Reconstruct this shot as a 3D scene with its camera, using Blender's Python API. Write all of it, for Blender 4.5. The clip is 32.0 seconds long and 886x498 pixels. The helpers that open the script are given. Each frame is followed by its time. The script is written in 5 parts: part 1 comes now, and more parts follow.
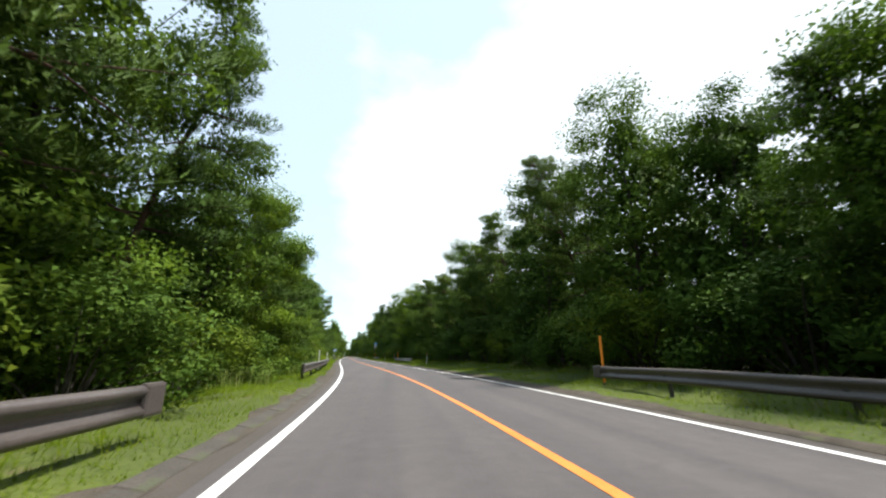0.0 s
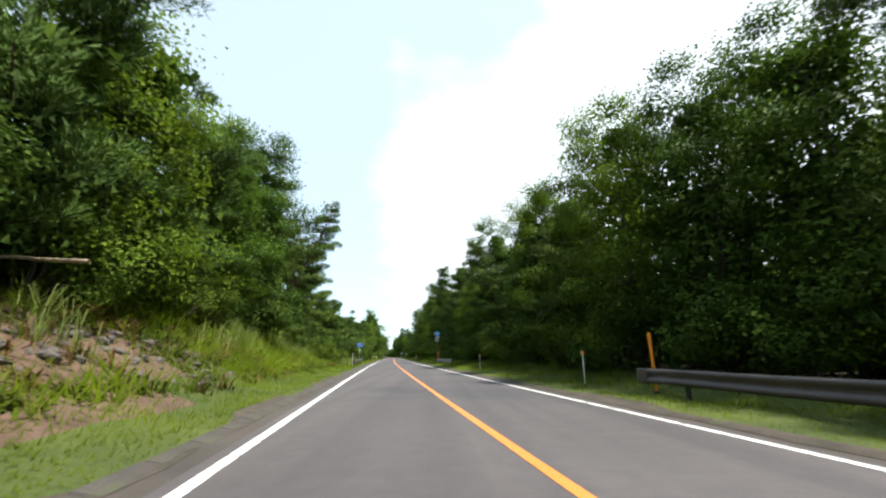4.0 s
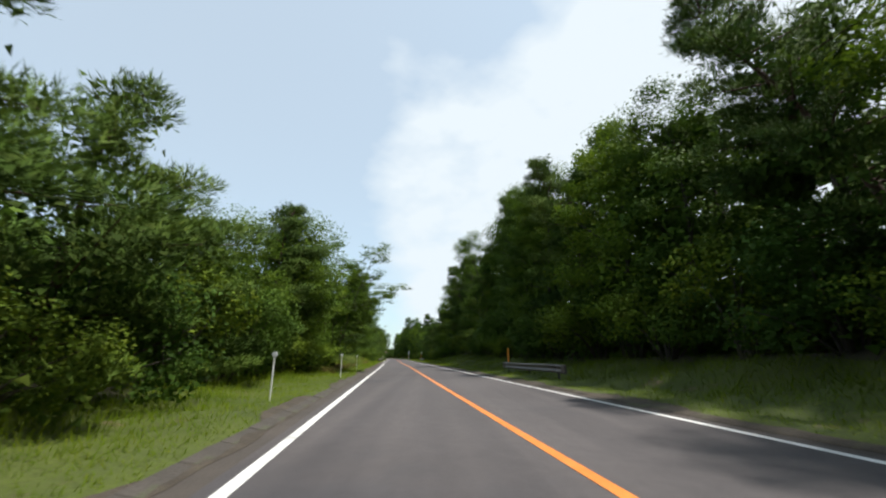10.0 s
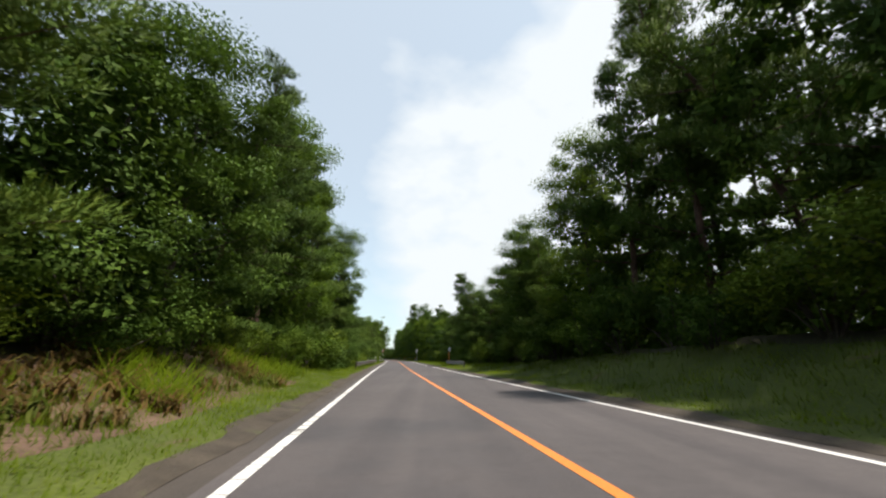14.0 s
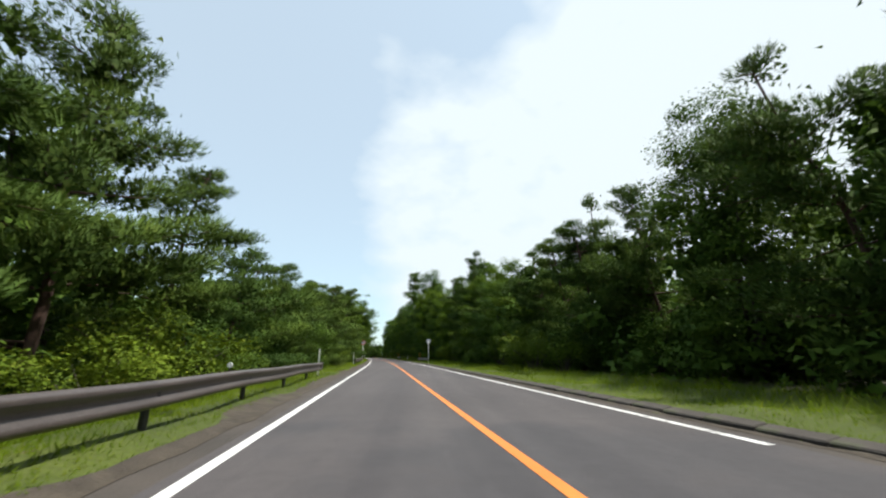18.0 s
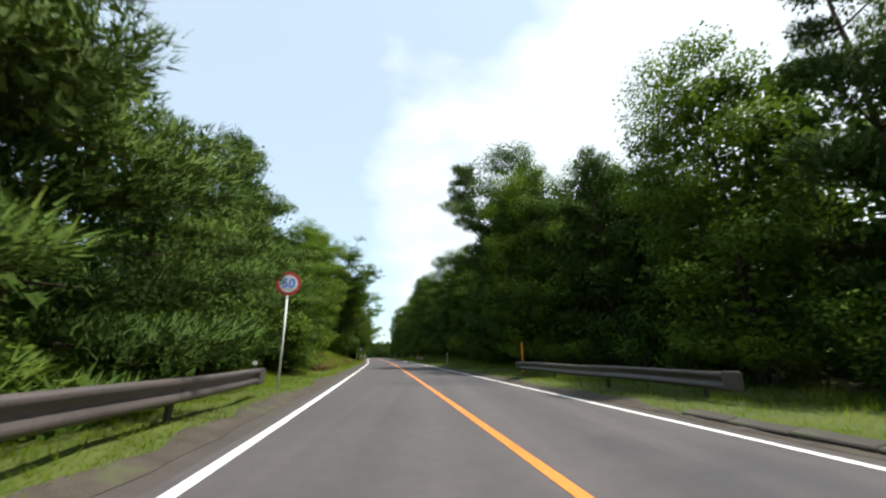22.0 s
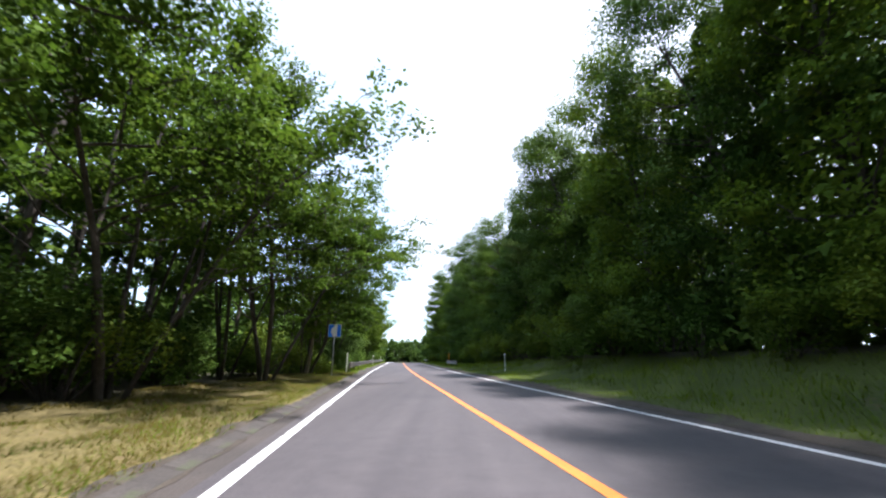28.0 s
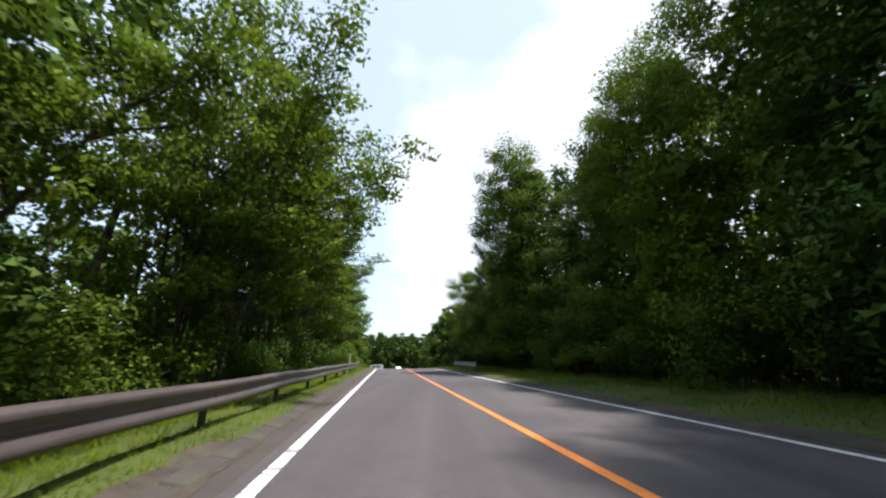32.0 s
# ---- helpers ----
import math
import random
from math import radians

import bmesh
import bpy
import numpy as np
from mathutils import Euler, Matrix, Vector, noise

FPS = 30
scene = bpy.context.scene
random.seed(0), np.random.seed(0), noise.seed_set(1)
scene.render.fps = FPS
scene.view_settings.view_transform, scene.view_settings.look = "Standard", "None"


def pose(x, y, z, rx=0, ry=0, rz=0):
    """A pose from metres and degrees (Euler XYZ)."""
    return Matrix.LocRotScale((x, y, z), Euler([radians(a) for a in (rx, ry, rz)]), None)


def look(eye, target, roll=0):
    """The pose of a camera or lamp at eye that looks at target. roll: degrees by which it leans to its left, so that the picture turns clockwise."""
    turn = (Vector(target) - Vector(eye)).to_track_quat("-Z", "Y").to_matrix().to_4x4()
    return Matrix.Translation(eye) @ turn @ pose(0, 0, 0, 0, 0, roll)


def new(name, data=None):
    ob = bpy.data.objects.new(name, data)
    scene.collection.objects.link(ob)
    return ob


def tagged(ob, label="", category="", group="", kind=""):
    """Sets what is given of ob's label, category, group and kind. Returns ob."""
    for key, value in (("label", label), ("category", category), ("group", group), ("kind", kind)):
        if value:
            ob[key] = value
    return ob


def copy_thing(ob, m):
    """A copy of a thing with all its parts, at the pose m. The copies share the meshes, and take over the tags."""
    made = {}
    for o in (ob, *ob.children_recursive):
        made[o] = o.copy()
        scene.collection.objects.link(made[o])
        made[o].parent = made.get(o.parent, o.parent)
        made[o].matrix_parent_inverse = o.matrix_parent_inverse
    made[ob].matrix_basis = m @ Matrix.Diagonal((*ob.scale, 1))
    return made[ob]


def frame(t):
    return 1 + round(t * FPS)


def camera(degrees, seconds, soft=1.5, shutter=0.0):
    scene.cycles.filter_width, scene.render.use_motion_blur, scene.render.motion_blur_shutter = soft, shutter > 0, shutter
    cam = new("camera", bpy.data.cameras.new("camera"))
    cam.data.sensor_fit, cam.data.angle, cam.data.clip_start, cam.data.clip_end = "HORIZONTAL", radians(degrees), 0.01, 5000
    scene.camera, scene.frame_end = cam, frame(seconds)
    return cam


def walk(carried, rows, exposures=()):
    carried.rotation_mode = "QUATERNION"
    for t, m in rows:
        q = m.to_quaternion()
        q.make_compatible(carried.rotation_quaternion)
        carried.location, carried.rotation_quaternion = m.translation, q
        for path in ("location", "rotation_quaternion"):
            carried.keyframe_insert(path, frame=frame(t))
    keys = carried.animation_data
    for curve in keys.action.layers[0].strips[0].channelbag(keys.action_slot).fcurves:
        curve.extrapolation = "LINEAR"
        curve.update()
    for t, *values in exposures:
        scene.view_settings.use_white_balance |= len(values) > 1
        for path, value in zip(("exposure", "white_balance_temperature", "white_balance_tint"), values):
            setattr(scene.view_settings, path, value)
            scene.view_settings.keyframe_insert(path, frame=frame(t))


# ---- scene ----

# The camera: a dashboard view, driven along the lane.
cam = camera(98.1, 32.0, soft=2.2, shutter=0.08)
EYE = 1.10
PATH = [  # seconds, x, y, tilt, heading
    (0, -1.95, 0.00, 105.52, -7.94),
    (1, -2.38, 13.74, 105.66, -5.25),
    (2, -3.28, 27.44, 105.49, -2.49),
    (3, -4.81, 41.07, 105.49, -1.72),
    (4, -6.47, 54.65, 105.60, -1.96),
    (5, -8.08, 68.19, 105.52, -2.07),
    (6, -9.60, 81.69, 105.44, -2.17),
    (7, -11.08, 95.15, 105.36, -2.10),
    (8, -12.58, 108.57, 106.01, -1.86),
    (9, -14.07, 121.96, 105.74, -2.05),
    (10, -15.44, 135.33, 105.70, -2.08),
    (11, -16.62, 148.69, 105.91, -2.65),
    (12, -17.76, 162.02, 106.12, -3.06),
    (13, -18.89, 175.33, 105.72, -2.38),
    (14, -20.18, 188.64, 105.82, -2.05),
    (15, -21.48, 201.97, 105.73, -2.41),
    (16, -22.80, 215.32, 105.64, -3.24),
    (17, -24.07, 228.71, 105.56, -4.13),
    (18, -24.92, 242.18, 105.53, -3.65),
    (19, -25.95, 255.67, 105.76, -3.35),
    (20, -27.01, 269.21, 105.63, -2.85),
    (21, -28.24, 282.77, 105.58, -2.46),
    (22, -29.70, 296.36, 105.45, -2.58),
    (23, -31.18, 310.01, 105.41, -2.49),
    (24, -32.58, 323.74, 105.58, -2.46),
    (25, -34.05, 337.52, 105.60, -2.37),
    (26, -35.82, 351.33, 105.67, -1.28),
    (27, -37.80, 365.18, 105.75, -0.09),
    (28, -39.94, 379.09, 105.82, 0.73),
    (29, -42.19, 393.04, 105.69, 0.48),
    (30, -44.32, 407.02, 105.60, 0.08),
    (31, -46.30, 421.05, 106.12, -0.47),
    (32, -48.08, 435.09, 105.90, -0.97),
]
walk(cam, [(t, pose(x, y, EYE, rx, 0, rz)) for t, x, y, rx, rz in PATH], exposures=[
    (0, 0.88, 6400, 10), (4, 0.92, 6400, 10), (7, 0.80, 6150, 13), (9, 0.42, 6350, 10), (11, 0.38, 6500, 13), (12, 0.64, 6600, 13), (13, 0.54, 6850, 13), (14, 0.46, 6750, 14), (17, 0.45, 6450, 10), (21, 0.52, 6400, 10),
    (23, 0.84, 6400, 10), (25, 1.20, 6050, 24), (28, 1.36, 5850, 20), (30, 1.18, 5950, 20), (32, 0.80, 6300, 18)])

# ---- world and sun ----
SUN_ELEV, SUN_AZ = 70.0, 92.0  # azimuth: degrees to the right of the road's first heading


def build_world():
    w = bpy.data.worlds.new("sky")
    scene.world = w
    w.use_nodes = True
    nt = w.node_tree
    nt.nodes.clear()
    N, L = nt.nodes.new, nt.links.new
    out = N("ShaderNodeOutputWorld")
    sky = N("ShaderNodeTexSky")
    sky.sky_type = "NISHITA"
    sky.sun_disc = False
    sky.sun_elevation = radians(SUN_ELEV)
    sky.sun_rotation = radians(SUN_AZ)
    sky.air_density, sky.dust_density, sky.ozone_density = 1.0, 1.0, 1.6
    bg = N("ShaderNodeBackground")
    bg.inputs["Strength"].default_value = 0.105
    tint = N("ShaderNodeMix")
    tint.data_type, tint.blend_type = "RGBA", "MULTIPLY"
    tint.inputs[0].default_value = 1.0
    tint.inputs[7].default_value = (1.05, 1.39, 1.31, 1)  # humid summer air
    L(sky.outputs[0], tint.inputs[6])
    L(tint.outputs[2], bg.inputs["Color"])
    # bright summer haze and cumulus
    tc = N("ShaderNodeTexCoord")
    mp = N("ShaderNodeMapping")
    mp.inputs["Scale"].default_value = (1.0, 1.0, 1.8)
    mp.inputs["Location"].default_value = (0.35, 0.1, 0.0)
    L(tc.outputs["Generated"], mp.inputs["Vector"])
    no = N("ShaderNodeTexNoise")
    no.inputs["Scale"].default_value = 2.1
    no.inputs["Detail"].default_value = 5.0
    no.inputs["Roughness"].default_value = 0.5
    L(mp.outputs[0], no.inputs["Vector"])
    dot = N("ShaderNodeVectorMath")
    dot.operation = "DOT_PRODUCT"
    dot.inputs[1].default_value = (0.75, 0.1, -0.2)
    L(tc.outputs["Generated"], dot.inputs[0])
    add = N("ShaderNodeMath")
    add.operation = "ADD"
    L(no.outputs[0], add.inputs[0])
    L(dot.outputs["Value"], add.inputs[1])
    ramp = N("ShaderNodeValToRGB")
    ramp.color_ramp.elements[0].position = 0.44
    ramp.color_ramp.elements[0].color = (0.56, 0.56, 0.56, 1)
    ramp.color_ramp.elements[1].position = 0.58
    ramp.color_ramp.elements[1].color = (1, 1, 1, 1)
    L(add.outputs[0], ramp.inputs[0])
    cl = N("ShaderNodeBackground")
    cl.inputs["Color"].default_value = (0.86, 0.955, 1.0, 1)
    cl.inputs["Strength"].default_value = 0.76
    mix = N("ShaderNodeMixShader")
    L(ramp.outputs[0], mix.inputs[0])
    L(bg.outputs[0], mix.inputs[1])
    L(cl.outputs[0], mix.inputs[2])
    L(mix.outputs[0], out.inputs[0])
    sun = bpy.data.lights.new("sun", "SUN")
    sun.energy = 5.0
    sun.angle = radians(2.0)
    sun.color = (1.0, 0.95, 0.86)
    ob = new("sun", sun)
    a, e = radians(SUN_AZ), radians(SUN_ELEV)
    ob.matrix_world = look((math.sin(a) * math.cos(e) * 50, math.cos(a) * math.cos(e) * 50, math.sin(e) * 50), (0, 0, 0))


build_world()

# ---- materials ----
MATS = {}


def mat(name):
    m = bpy.data.materials.new(name)
    m.use_nodes = True
    nt = m.node_tree
    b = nt.nodes["Principled BSDF"]
    MATS[name] = m
    return m, nt, b


def noise_node(nt, scale, detail=3.0, rough=0.55, coord="Object"):
    tc = nt.nodes.new("ShaderNodeTexCoord")
    n = nt.nodes.new("ShaderNodeTexNoise")
    n.inputs["Scale"].default_value = scale
    n.inputs["Detail"].default_value = detail
    n.inputs["Roughness"].default_value = rough
    nt.links.new(tc.outputs[coord], n.inputs["Vector"])
    return n.outputs[0]


def ramp_node(nt, fac, stops):
    r = nt.nodes.new("ShaderNodeValToRGB")
    e = r.color_ramp.elements
    while len(e) < len(stops):
        e.new(0.5)
    for el, (p, c) in zip(e, stops):
        el.position, el.color = p, (*c, 1)
    nt.links.new(fac, r.inputs[0])
    return r.outputs[0]


def mix_node(nt, fac, a, b, mode="MIX"):
    m = nt.nodes.new("ShaderNodeMix")
    m.data_type, m.blend_type = "RGBA", mode
    for sock, v in ((m.inputs[0], fac), (m.inputs[6], a), (m.inputs[7], b)):
        if hasattr(v, "links"):
            nt.links.new(v, sock)
        elif isinstance(v, tuple):
            sock.default_value = (*v, 1)
        else:
            sock.default_value = v
    return m.outputs[2]


def bump(nt, b, fac, strength, dist=0.02):
    n = nt.nodes.new("ShaderNodeBump")
    n.inputs["Strength"].default_value = strength
    n.inputs["Distance"].default_value = dist
    nt.links.new(fac, n.inputs["Height"])
    nt.links.new(n.outputs[0], b.inputs["Normal"])


def surface(name, c1, c2, big=0.6, fine=30.0, rough=0.7, metal=0.0, bumps=0.3, spots=None):
    """Two-scale mottled surface."""
    m, nt, b = mat(name)
    f1 = noise_node(nt, big, 4)
    f2 = noise_node(nt, fine, 2)
    c = ramp_node(nt, f1, [(0.3, c1), (0.7, c2)])
    g = ramp_node(nt, f2, [(0.25, (0.72, 0.72, 0.72)), (0.75, (1.22, 1.22, 1.22))])
    c = mix_node(nt, 1.0, c, g, "MULTIPLY")
    if spots:
        f3 = noise_node(nt, spots[1], 5, 0.65)
        k = ramp_node(nt, f3, [(spots[2], (0, 0, 0)), (spots[2] + 0.07, (1, 1, 1))])
        c = mix_node(nt, k, c, spots[0])
    nt.links.new(c, b.inputs["Base Color"])
    b.inputs["Roughness"].default_value = rough
    b.inputs["Metallic"].default_value = metal
    if bumps:
        bump(nt, b, f2, bumps)
    return m


def foliage(name, dark, light, warm, trans=0.3):
    """Leaves: each leaf and each plant a little different, part of the light passes through."""
    m, nt, b = mat(name)
    geo = nt.nodes.new("ShaderNodeNewGeometry")
    info = nt.nodes.new("ShaderNodeObjectInfo")
    c = ramp_node(nt, geo.outputs["Random Per Island"], [(0.0, dark), (0.65, light), (1.0, warm)])
    c = mix_node(nt, 0.45, c, tuple(0.25 * a + 0.5 * b + 0.25 * e for a, b, e in zip(dark, light, warm)))
    big = noise_node(nt, 0.55, 2)
    tone = ramp_node(nt, big, [(0.3, (0.62, 0.68, 0.66)), (0.7, (1.30, 1.24, 1.02))])
    c = mix_node(nt, 1.0, c, tone, "MULTIPLY")
    own = ramp_node(nt, info.outputs["Random"], [(0.0, (0.72, 0.82, 0.78)), (0.5, (1.0, 1.0, 1.0)), (1.0, (1.2, 1.16, 0.9))])
    c = mix_node(nt, 1.0, c, own, "MULTIPLY")
    nt.links.new(c, b.inputs["Base Color"])
    b.inputs["Roughness"].default_value = 0.7
    b.inputs["Specular IOR Level"].default_value = 0.12
    tr = nt.nodes.new("ShaderNodeBsdfTranslucent")
    nt.links.new(c, tr.inputs["Color"])
    ms = nt.nodes.new("ShaderNodeMixShader")
    ms.inputs[0].default_value = trans
    nt.links.new(b.outputs[0], ms.inputs[1])
    nt.links.new(tr.outputs[0], ms.inputs[2])
    nt.links.new(ms.outputs[0], nt.nodes["Material Output"].inputs[0])
    return m


ASPHALT = surface("asphalt", (0.052, 0.046, 0.047), (0.070, 0.062, 0.063), 0.16, 55, 0.85, bumps=0.35, spots=((0.043, 0.040, 0.043), 0.10, 0.56))
SHOULDER = surface("shoulder_asphalt", (0.038, 0.032, 0.027), (0.065, 0.053, 0.044), 0.7, 40, 0.9, bumps=0.5)
WHITE_PAINT = surface("white_road_paint", (0.58, 0.58, 0.56), (0.70, 0.70, 0.68), 1.5, 60, 0.6, bumps=0.2, spots=((0.32, 0.31, 0.30), 9.0, 0.66))


def worn_tracks(m):
    """Long, faint streaks worn by wheels along the lanes."""
    nt = m.node_tree
    b = nt.nodes["Principled BSDF"]
    old = b.inputs["Base Color"].links[0].from_socket
    tc = nt.nodes.new("ShaderNodeTexCoord")
    mp = nt.nodes.new("ShaderNodeMapping")
    mp.inputs["Rotation"].default_value = (0, 0, radians(-5.6))
    mp.inputs["Scale"].default_value = (1.5, 0.018, 1.0)
    no = nt.nodes.new("ShaderNodeTexNoise")
    no.inputs["Scale"].default_value = 1.0
    no.inputs["Detail"].default_value = 4.0
    nt.links.new(tc.outputs["Object"], mp.inputs["Vector"])
    nt.links.new(mp.outputs[0], no.inputs["Vector"])
    k = ramp_node(nt, no.outputs[0], [(0.3, (0.80, 0.80, 0.82)), (0.7, (1.2, 1.19, 1.17))])
    blot = ramp_node(nt, noise_node(nt, 3.2, 4, 0.7), [(0.3, (0.86, 0.86, 0.87)), (0.72, (1.13, 1.13, 1.12))])
    c = mix_node(nt, 1.0, mix_node(nt, 1.0, old, k, "MULTIPLY"), blot, "MULTIPLY")
    nt.links.new(c, b.inputs["Base Color"])


def line_cracks(m):
    """Hair cracks across a painted line, thick in some stretches."""
    nt = m.node_tree
    b = nt.nodes["Principled BSDF"]
    old = b.inputs["Base Color"].links[0].from_socket
    tc = nt.nodes.new("ShaderNodeTexCoord")
    mp = nt.nodes.new("ShaderNodeMapping")
    mp.inputs["Scale"].default_value = (0.35, 2.6, 0.0)
    no = nt.nodes.new("ShaderNodeTexNoise")
    no.inputs["Scale"].default_value = 1.0
    no.inputs["Detail"].default_value = 2.0
    nt.links.new(tc.outputs["Object"], mp.inputs["Vector"])
    nt.links.new(mp.outputs[0], no.inputs["Vector"])
    k = ramp_node(nt, no.outputs[0], [(0.475, (0, 0, 0)), (0.49, (1, 1, 1)), (0.51, (1, 1, 1)), (0.525, (0, 0, 0))])
    some = ramp_node(nt, noise_node(nt, 0.06, 1), [(0.44, (0, 0, 0)), (0.56, (0.85, 0.85, 0.85))])
    c = mix_node(nt, mix_node(nt, 1.0, k, some, "MULTIPLY"), old, (0.10, 0.095, 0.09))
    nt.links.new(c, b.inputs["Base Color"])


worn_tracks(ASPHALT)
line_cracks(WHITE_PAINT)
YELLOW_PAINT = surface("orange_road_paint", (0.56, 0.165, 0.018), (0.63, 0.205, 0.03), 1.5, 60, 0.6, bumps=0.2, spots=((0.40, 0.20, 0.06), 9.0, 0.66))
VERGE = surface("verge_turf", (0.033, 0.050, 0.004), (0.064, 0.084, 0.006), 0.5, 14, 0.95, bumps=0.6, spots=((0.084, 0.065, 0.030), 0.8, 0.62))
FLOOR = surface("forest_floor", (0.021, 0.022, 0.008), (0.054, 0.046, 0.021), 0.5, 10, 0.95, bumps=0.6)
DIRT = surface("dirt_and_litter", (0.030, 0.023, 0.016), (0.066, 0.053, 0.038), 2.2, 34, 0.95, bumps=0.8, spots=((0.055, 0.06, 0.025), 1.1, 0.58))
DRY = surface("dry_turf", (0.095, 0.074, 0.022), (0.135, 0.108, 0.032), 0.6, 14, 0.95, bumps=0.6, spots=((0.150, 0.100, 0.048), 0.7, 0.6))
SOIL = surface("red_soil", (0.072, 0.040, 0.026), (0.135, 0.083, 0.056), 1.2, 12, 0.95, bumps=0.7)
ROCK = surface("grey_rock", (0.061, 0.050, 0.045), (0.123, 0.103, 0.094), 2.0, 15, 0.85, bumps=0.8)
KERB = surface("kerb_concrete", (0.034, 0.029, 0.024), (0.064, 0.055, 0.046), 1.0, 25, 0.9, bumps=0.5, spots=((0.05, 0.055, 0.028), 1.6, 0.57))
RAIL = surface("brown_rail_paint", (0.056, 0.045, 0.042), (0.088, 0.072, 0.066), 0.8, 30, 0.42, bumps=0.1, spots=((0.12, 0.10, 0.092), 3.0, 0.68))
POST = surface("dark_post_paint", (0.030, 0.030, 0.032), (0.055, 0.052, 0.05), 2, 30, 0.5, bumps=0.1)
WHITE = surface("white_plastic", (0.70, 0.71, 0.66), (0.82, 0.82, 0.78), 3, 40, 0.5, bumps=0.05)
GALV = surface("galvanised_steel", (0.42, 0.43, 0.44), (0.58, 0.59, 0.60), 3, 40, 0.45, metal=0.5, bumps=0.1)
RUST = surface("rusty_steel", (0.20, 0.085, 0.045), (0.36, 0.19, 0.12), 4, 40, 0.8, bumps=0.3)
ORANGE = surface("orange_plastic", (0.85, 0.24, 0.02), (0.92, 0.32, 0.03), 3, 40, 0.45, bumps=0.05)
RED = surface("sign_red", (0.55, 0.03, 0.035), (0.65, 0.05, 0.05), 3, 40, 0.4, bumps=0.0)
BLUE = surface("sign_blue", (0.012, 0.17, 0.78), (0.022, 0.23, 0.88), 3, 40, 0.6, bumps=0.0)
SKYBLUE = surface("sign_faded_blue", (0.10, 0.42, 0.82), (0.18, 0.52, 0.90), 3, 40, 0.4, bumps=0.0)
SIGNWHITE = surface("sign_white", (0.72, 0.74, 0.76), (0.85, 0.85, 0.86), 3, 40, 0.4, bumps=0.0)
SIGNBACK = surface("sign_back_grey", (0.33, 0.34, 0.34), (0.46, 0.46, 0.45), 3, 40, 0.5, metal=0.3, bumps=0.05)
CARWHITE = surface("car_white", (0.75, 0.76, 0.77), (0.82, 0.82, 0.83), 1, 30, 0.25, bumps=0.0)
CARGLASS = surface("car_glass", (0.02, 0.025, 0.03), (0.035, 0.04, 0.045), 1, 30, 0.1, bumps=0.0)
RUBBER = surface("tyre_rubber", (0.02, 0.02, 0.02), (0.035, 0.035, 0.035), 4, 30, 0.8, bumps=0.1)
BARK_PINE = surface("pine_bark", (0.040, 0.022, 0.015), (0.093, 0.051, 0.034), 2.5, 22, 0.95, bumps=0.9)
BARK_GREY = surface("grey_bark", (0.032, 0.026, 0.020), (0.078, 0.066, 0.052), 2.5, 22, 0.95, bumps=0.9)
DEADWOOD = surface("dead_wood", (0.26, 0.20, 0.13), (0.42, 0.34, 0.24), 2.5, 22, 0.9, bumps=0.6)
NEEDLES = foliage("pine_needles", (0.037, 0.074, 0.014), (0.064, 0.116, 0.020), (0.104, 0.136, 0.024), 0.16)
LEAVES = foliage("broad_leaves", (0.058, 0.110, 0.011), (0.095, 0.163, 0.016), (0.146, 0.196, 0.022), 0.4)
LEAVES_DEEP = foliage("deep_green_leaves", (0.038, 0.082, 0.011), (0.068, 0.127, 0.018), (0.101, 0.154, 0.024), 0.24)
SHRUB = foliage("shrub_leaves", (0.061, 0.109, 0.009), (0.103, 0.162, 0.015), (0.153, 0.182, 0.02), 0.26)
GRASS = foliage("grass_blades", (0.052, 0.095, 0.005), (0.094, 0.152, 0.008), (0.142, 0.166, 0.017), 0.5)
REED = foliage("reed_blades", (0.068, 0.110, 0.023), (0.137, 0.190, 0.053), (0.228, 0.243, 0.106), 0.5)
STRAW = foliage("straw_blades", (0.078, 0.066, 0.014), (0.115, 0.095, 0.020), (0.140, 0.112, 0.032), 0.5)
FERN_BROWN = foliage("dead_fern_fronds", (0.072, 0.044, 0.020), (0.129, 0.082, 0.036), (0.175, 0.122, 0.047), 0.3)
FERN = foliage("fern_fronds", (0.065, 0.099, 0.015), (0.129, 0.160, 0.027), (0.198, 0.167, 0.046), 0.35)

# ---- the road's line ----
BEND = [  # curvature every 14 m, per km
    4.25, 4.30, 1.98, 0.43, -0.28, -0.50, -0.19, -0.09, -0.53, -0.46, -0.38, -0.16, 0.04, 0.47, 0.50, -0.33,
    -0.32, -0.25, -0.20, -0.03, 0.30, 0.66, 0.75, 0.06, 0.37, 1.09, 1.01, 0.39, -0.08, -0.57, -1.06, -0.21, 0.01,
    0.01, 0.01, 0.01, 0.01, 0.01, 0.01, 0.01,
]
_S = np.arange(-60, 720, 0.5)
_psi = np.cumsum(np.interp(_S, np.arange(len(BEND)) * 14.0, BEND) * 1e-3) * 0.5
_psi -= np.interp(0, _S, _psi)
_X, _Y = np.cumsum(-np.sin(_psi)) * 0.5, np.cumsum(np.cos(_psi)) * 0.5
_X -= np.interp(0, _S, _X)
_Y -= np.interp(0, _S, _Y)
LEFT_LINE, RIGHT_LINE = -3.31, 3.35
rng = np.random.default_rng(11)


def heading(s):
    return float(np.interp(s, _S, _psi))


def level(s):
    """Height of the carriageway: flat, then falling away past a crest."""
    u = np.maximum(np.asarray(s, float) - 479.0, 0.0)
    return -0.040 * u * u / (u + 22.0)


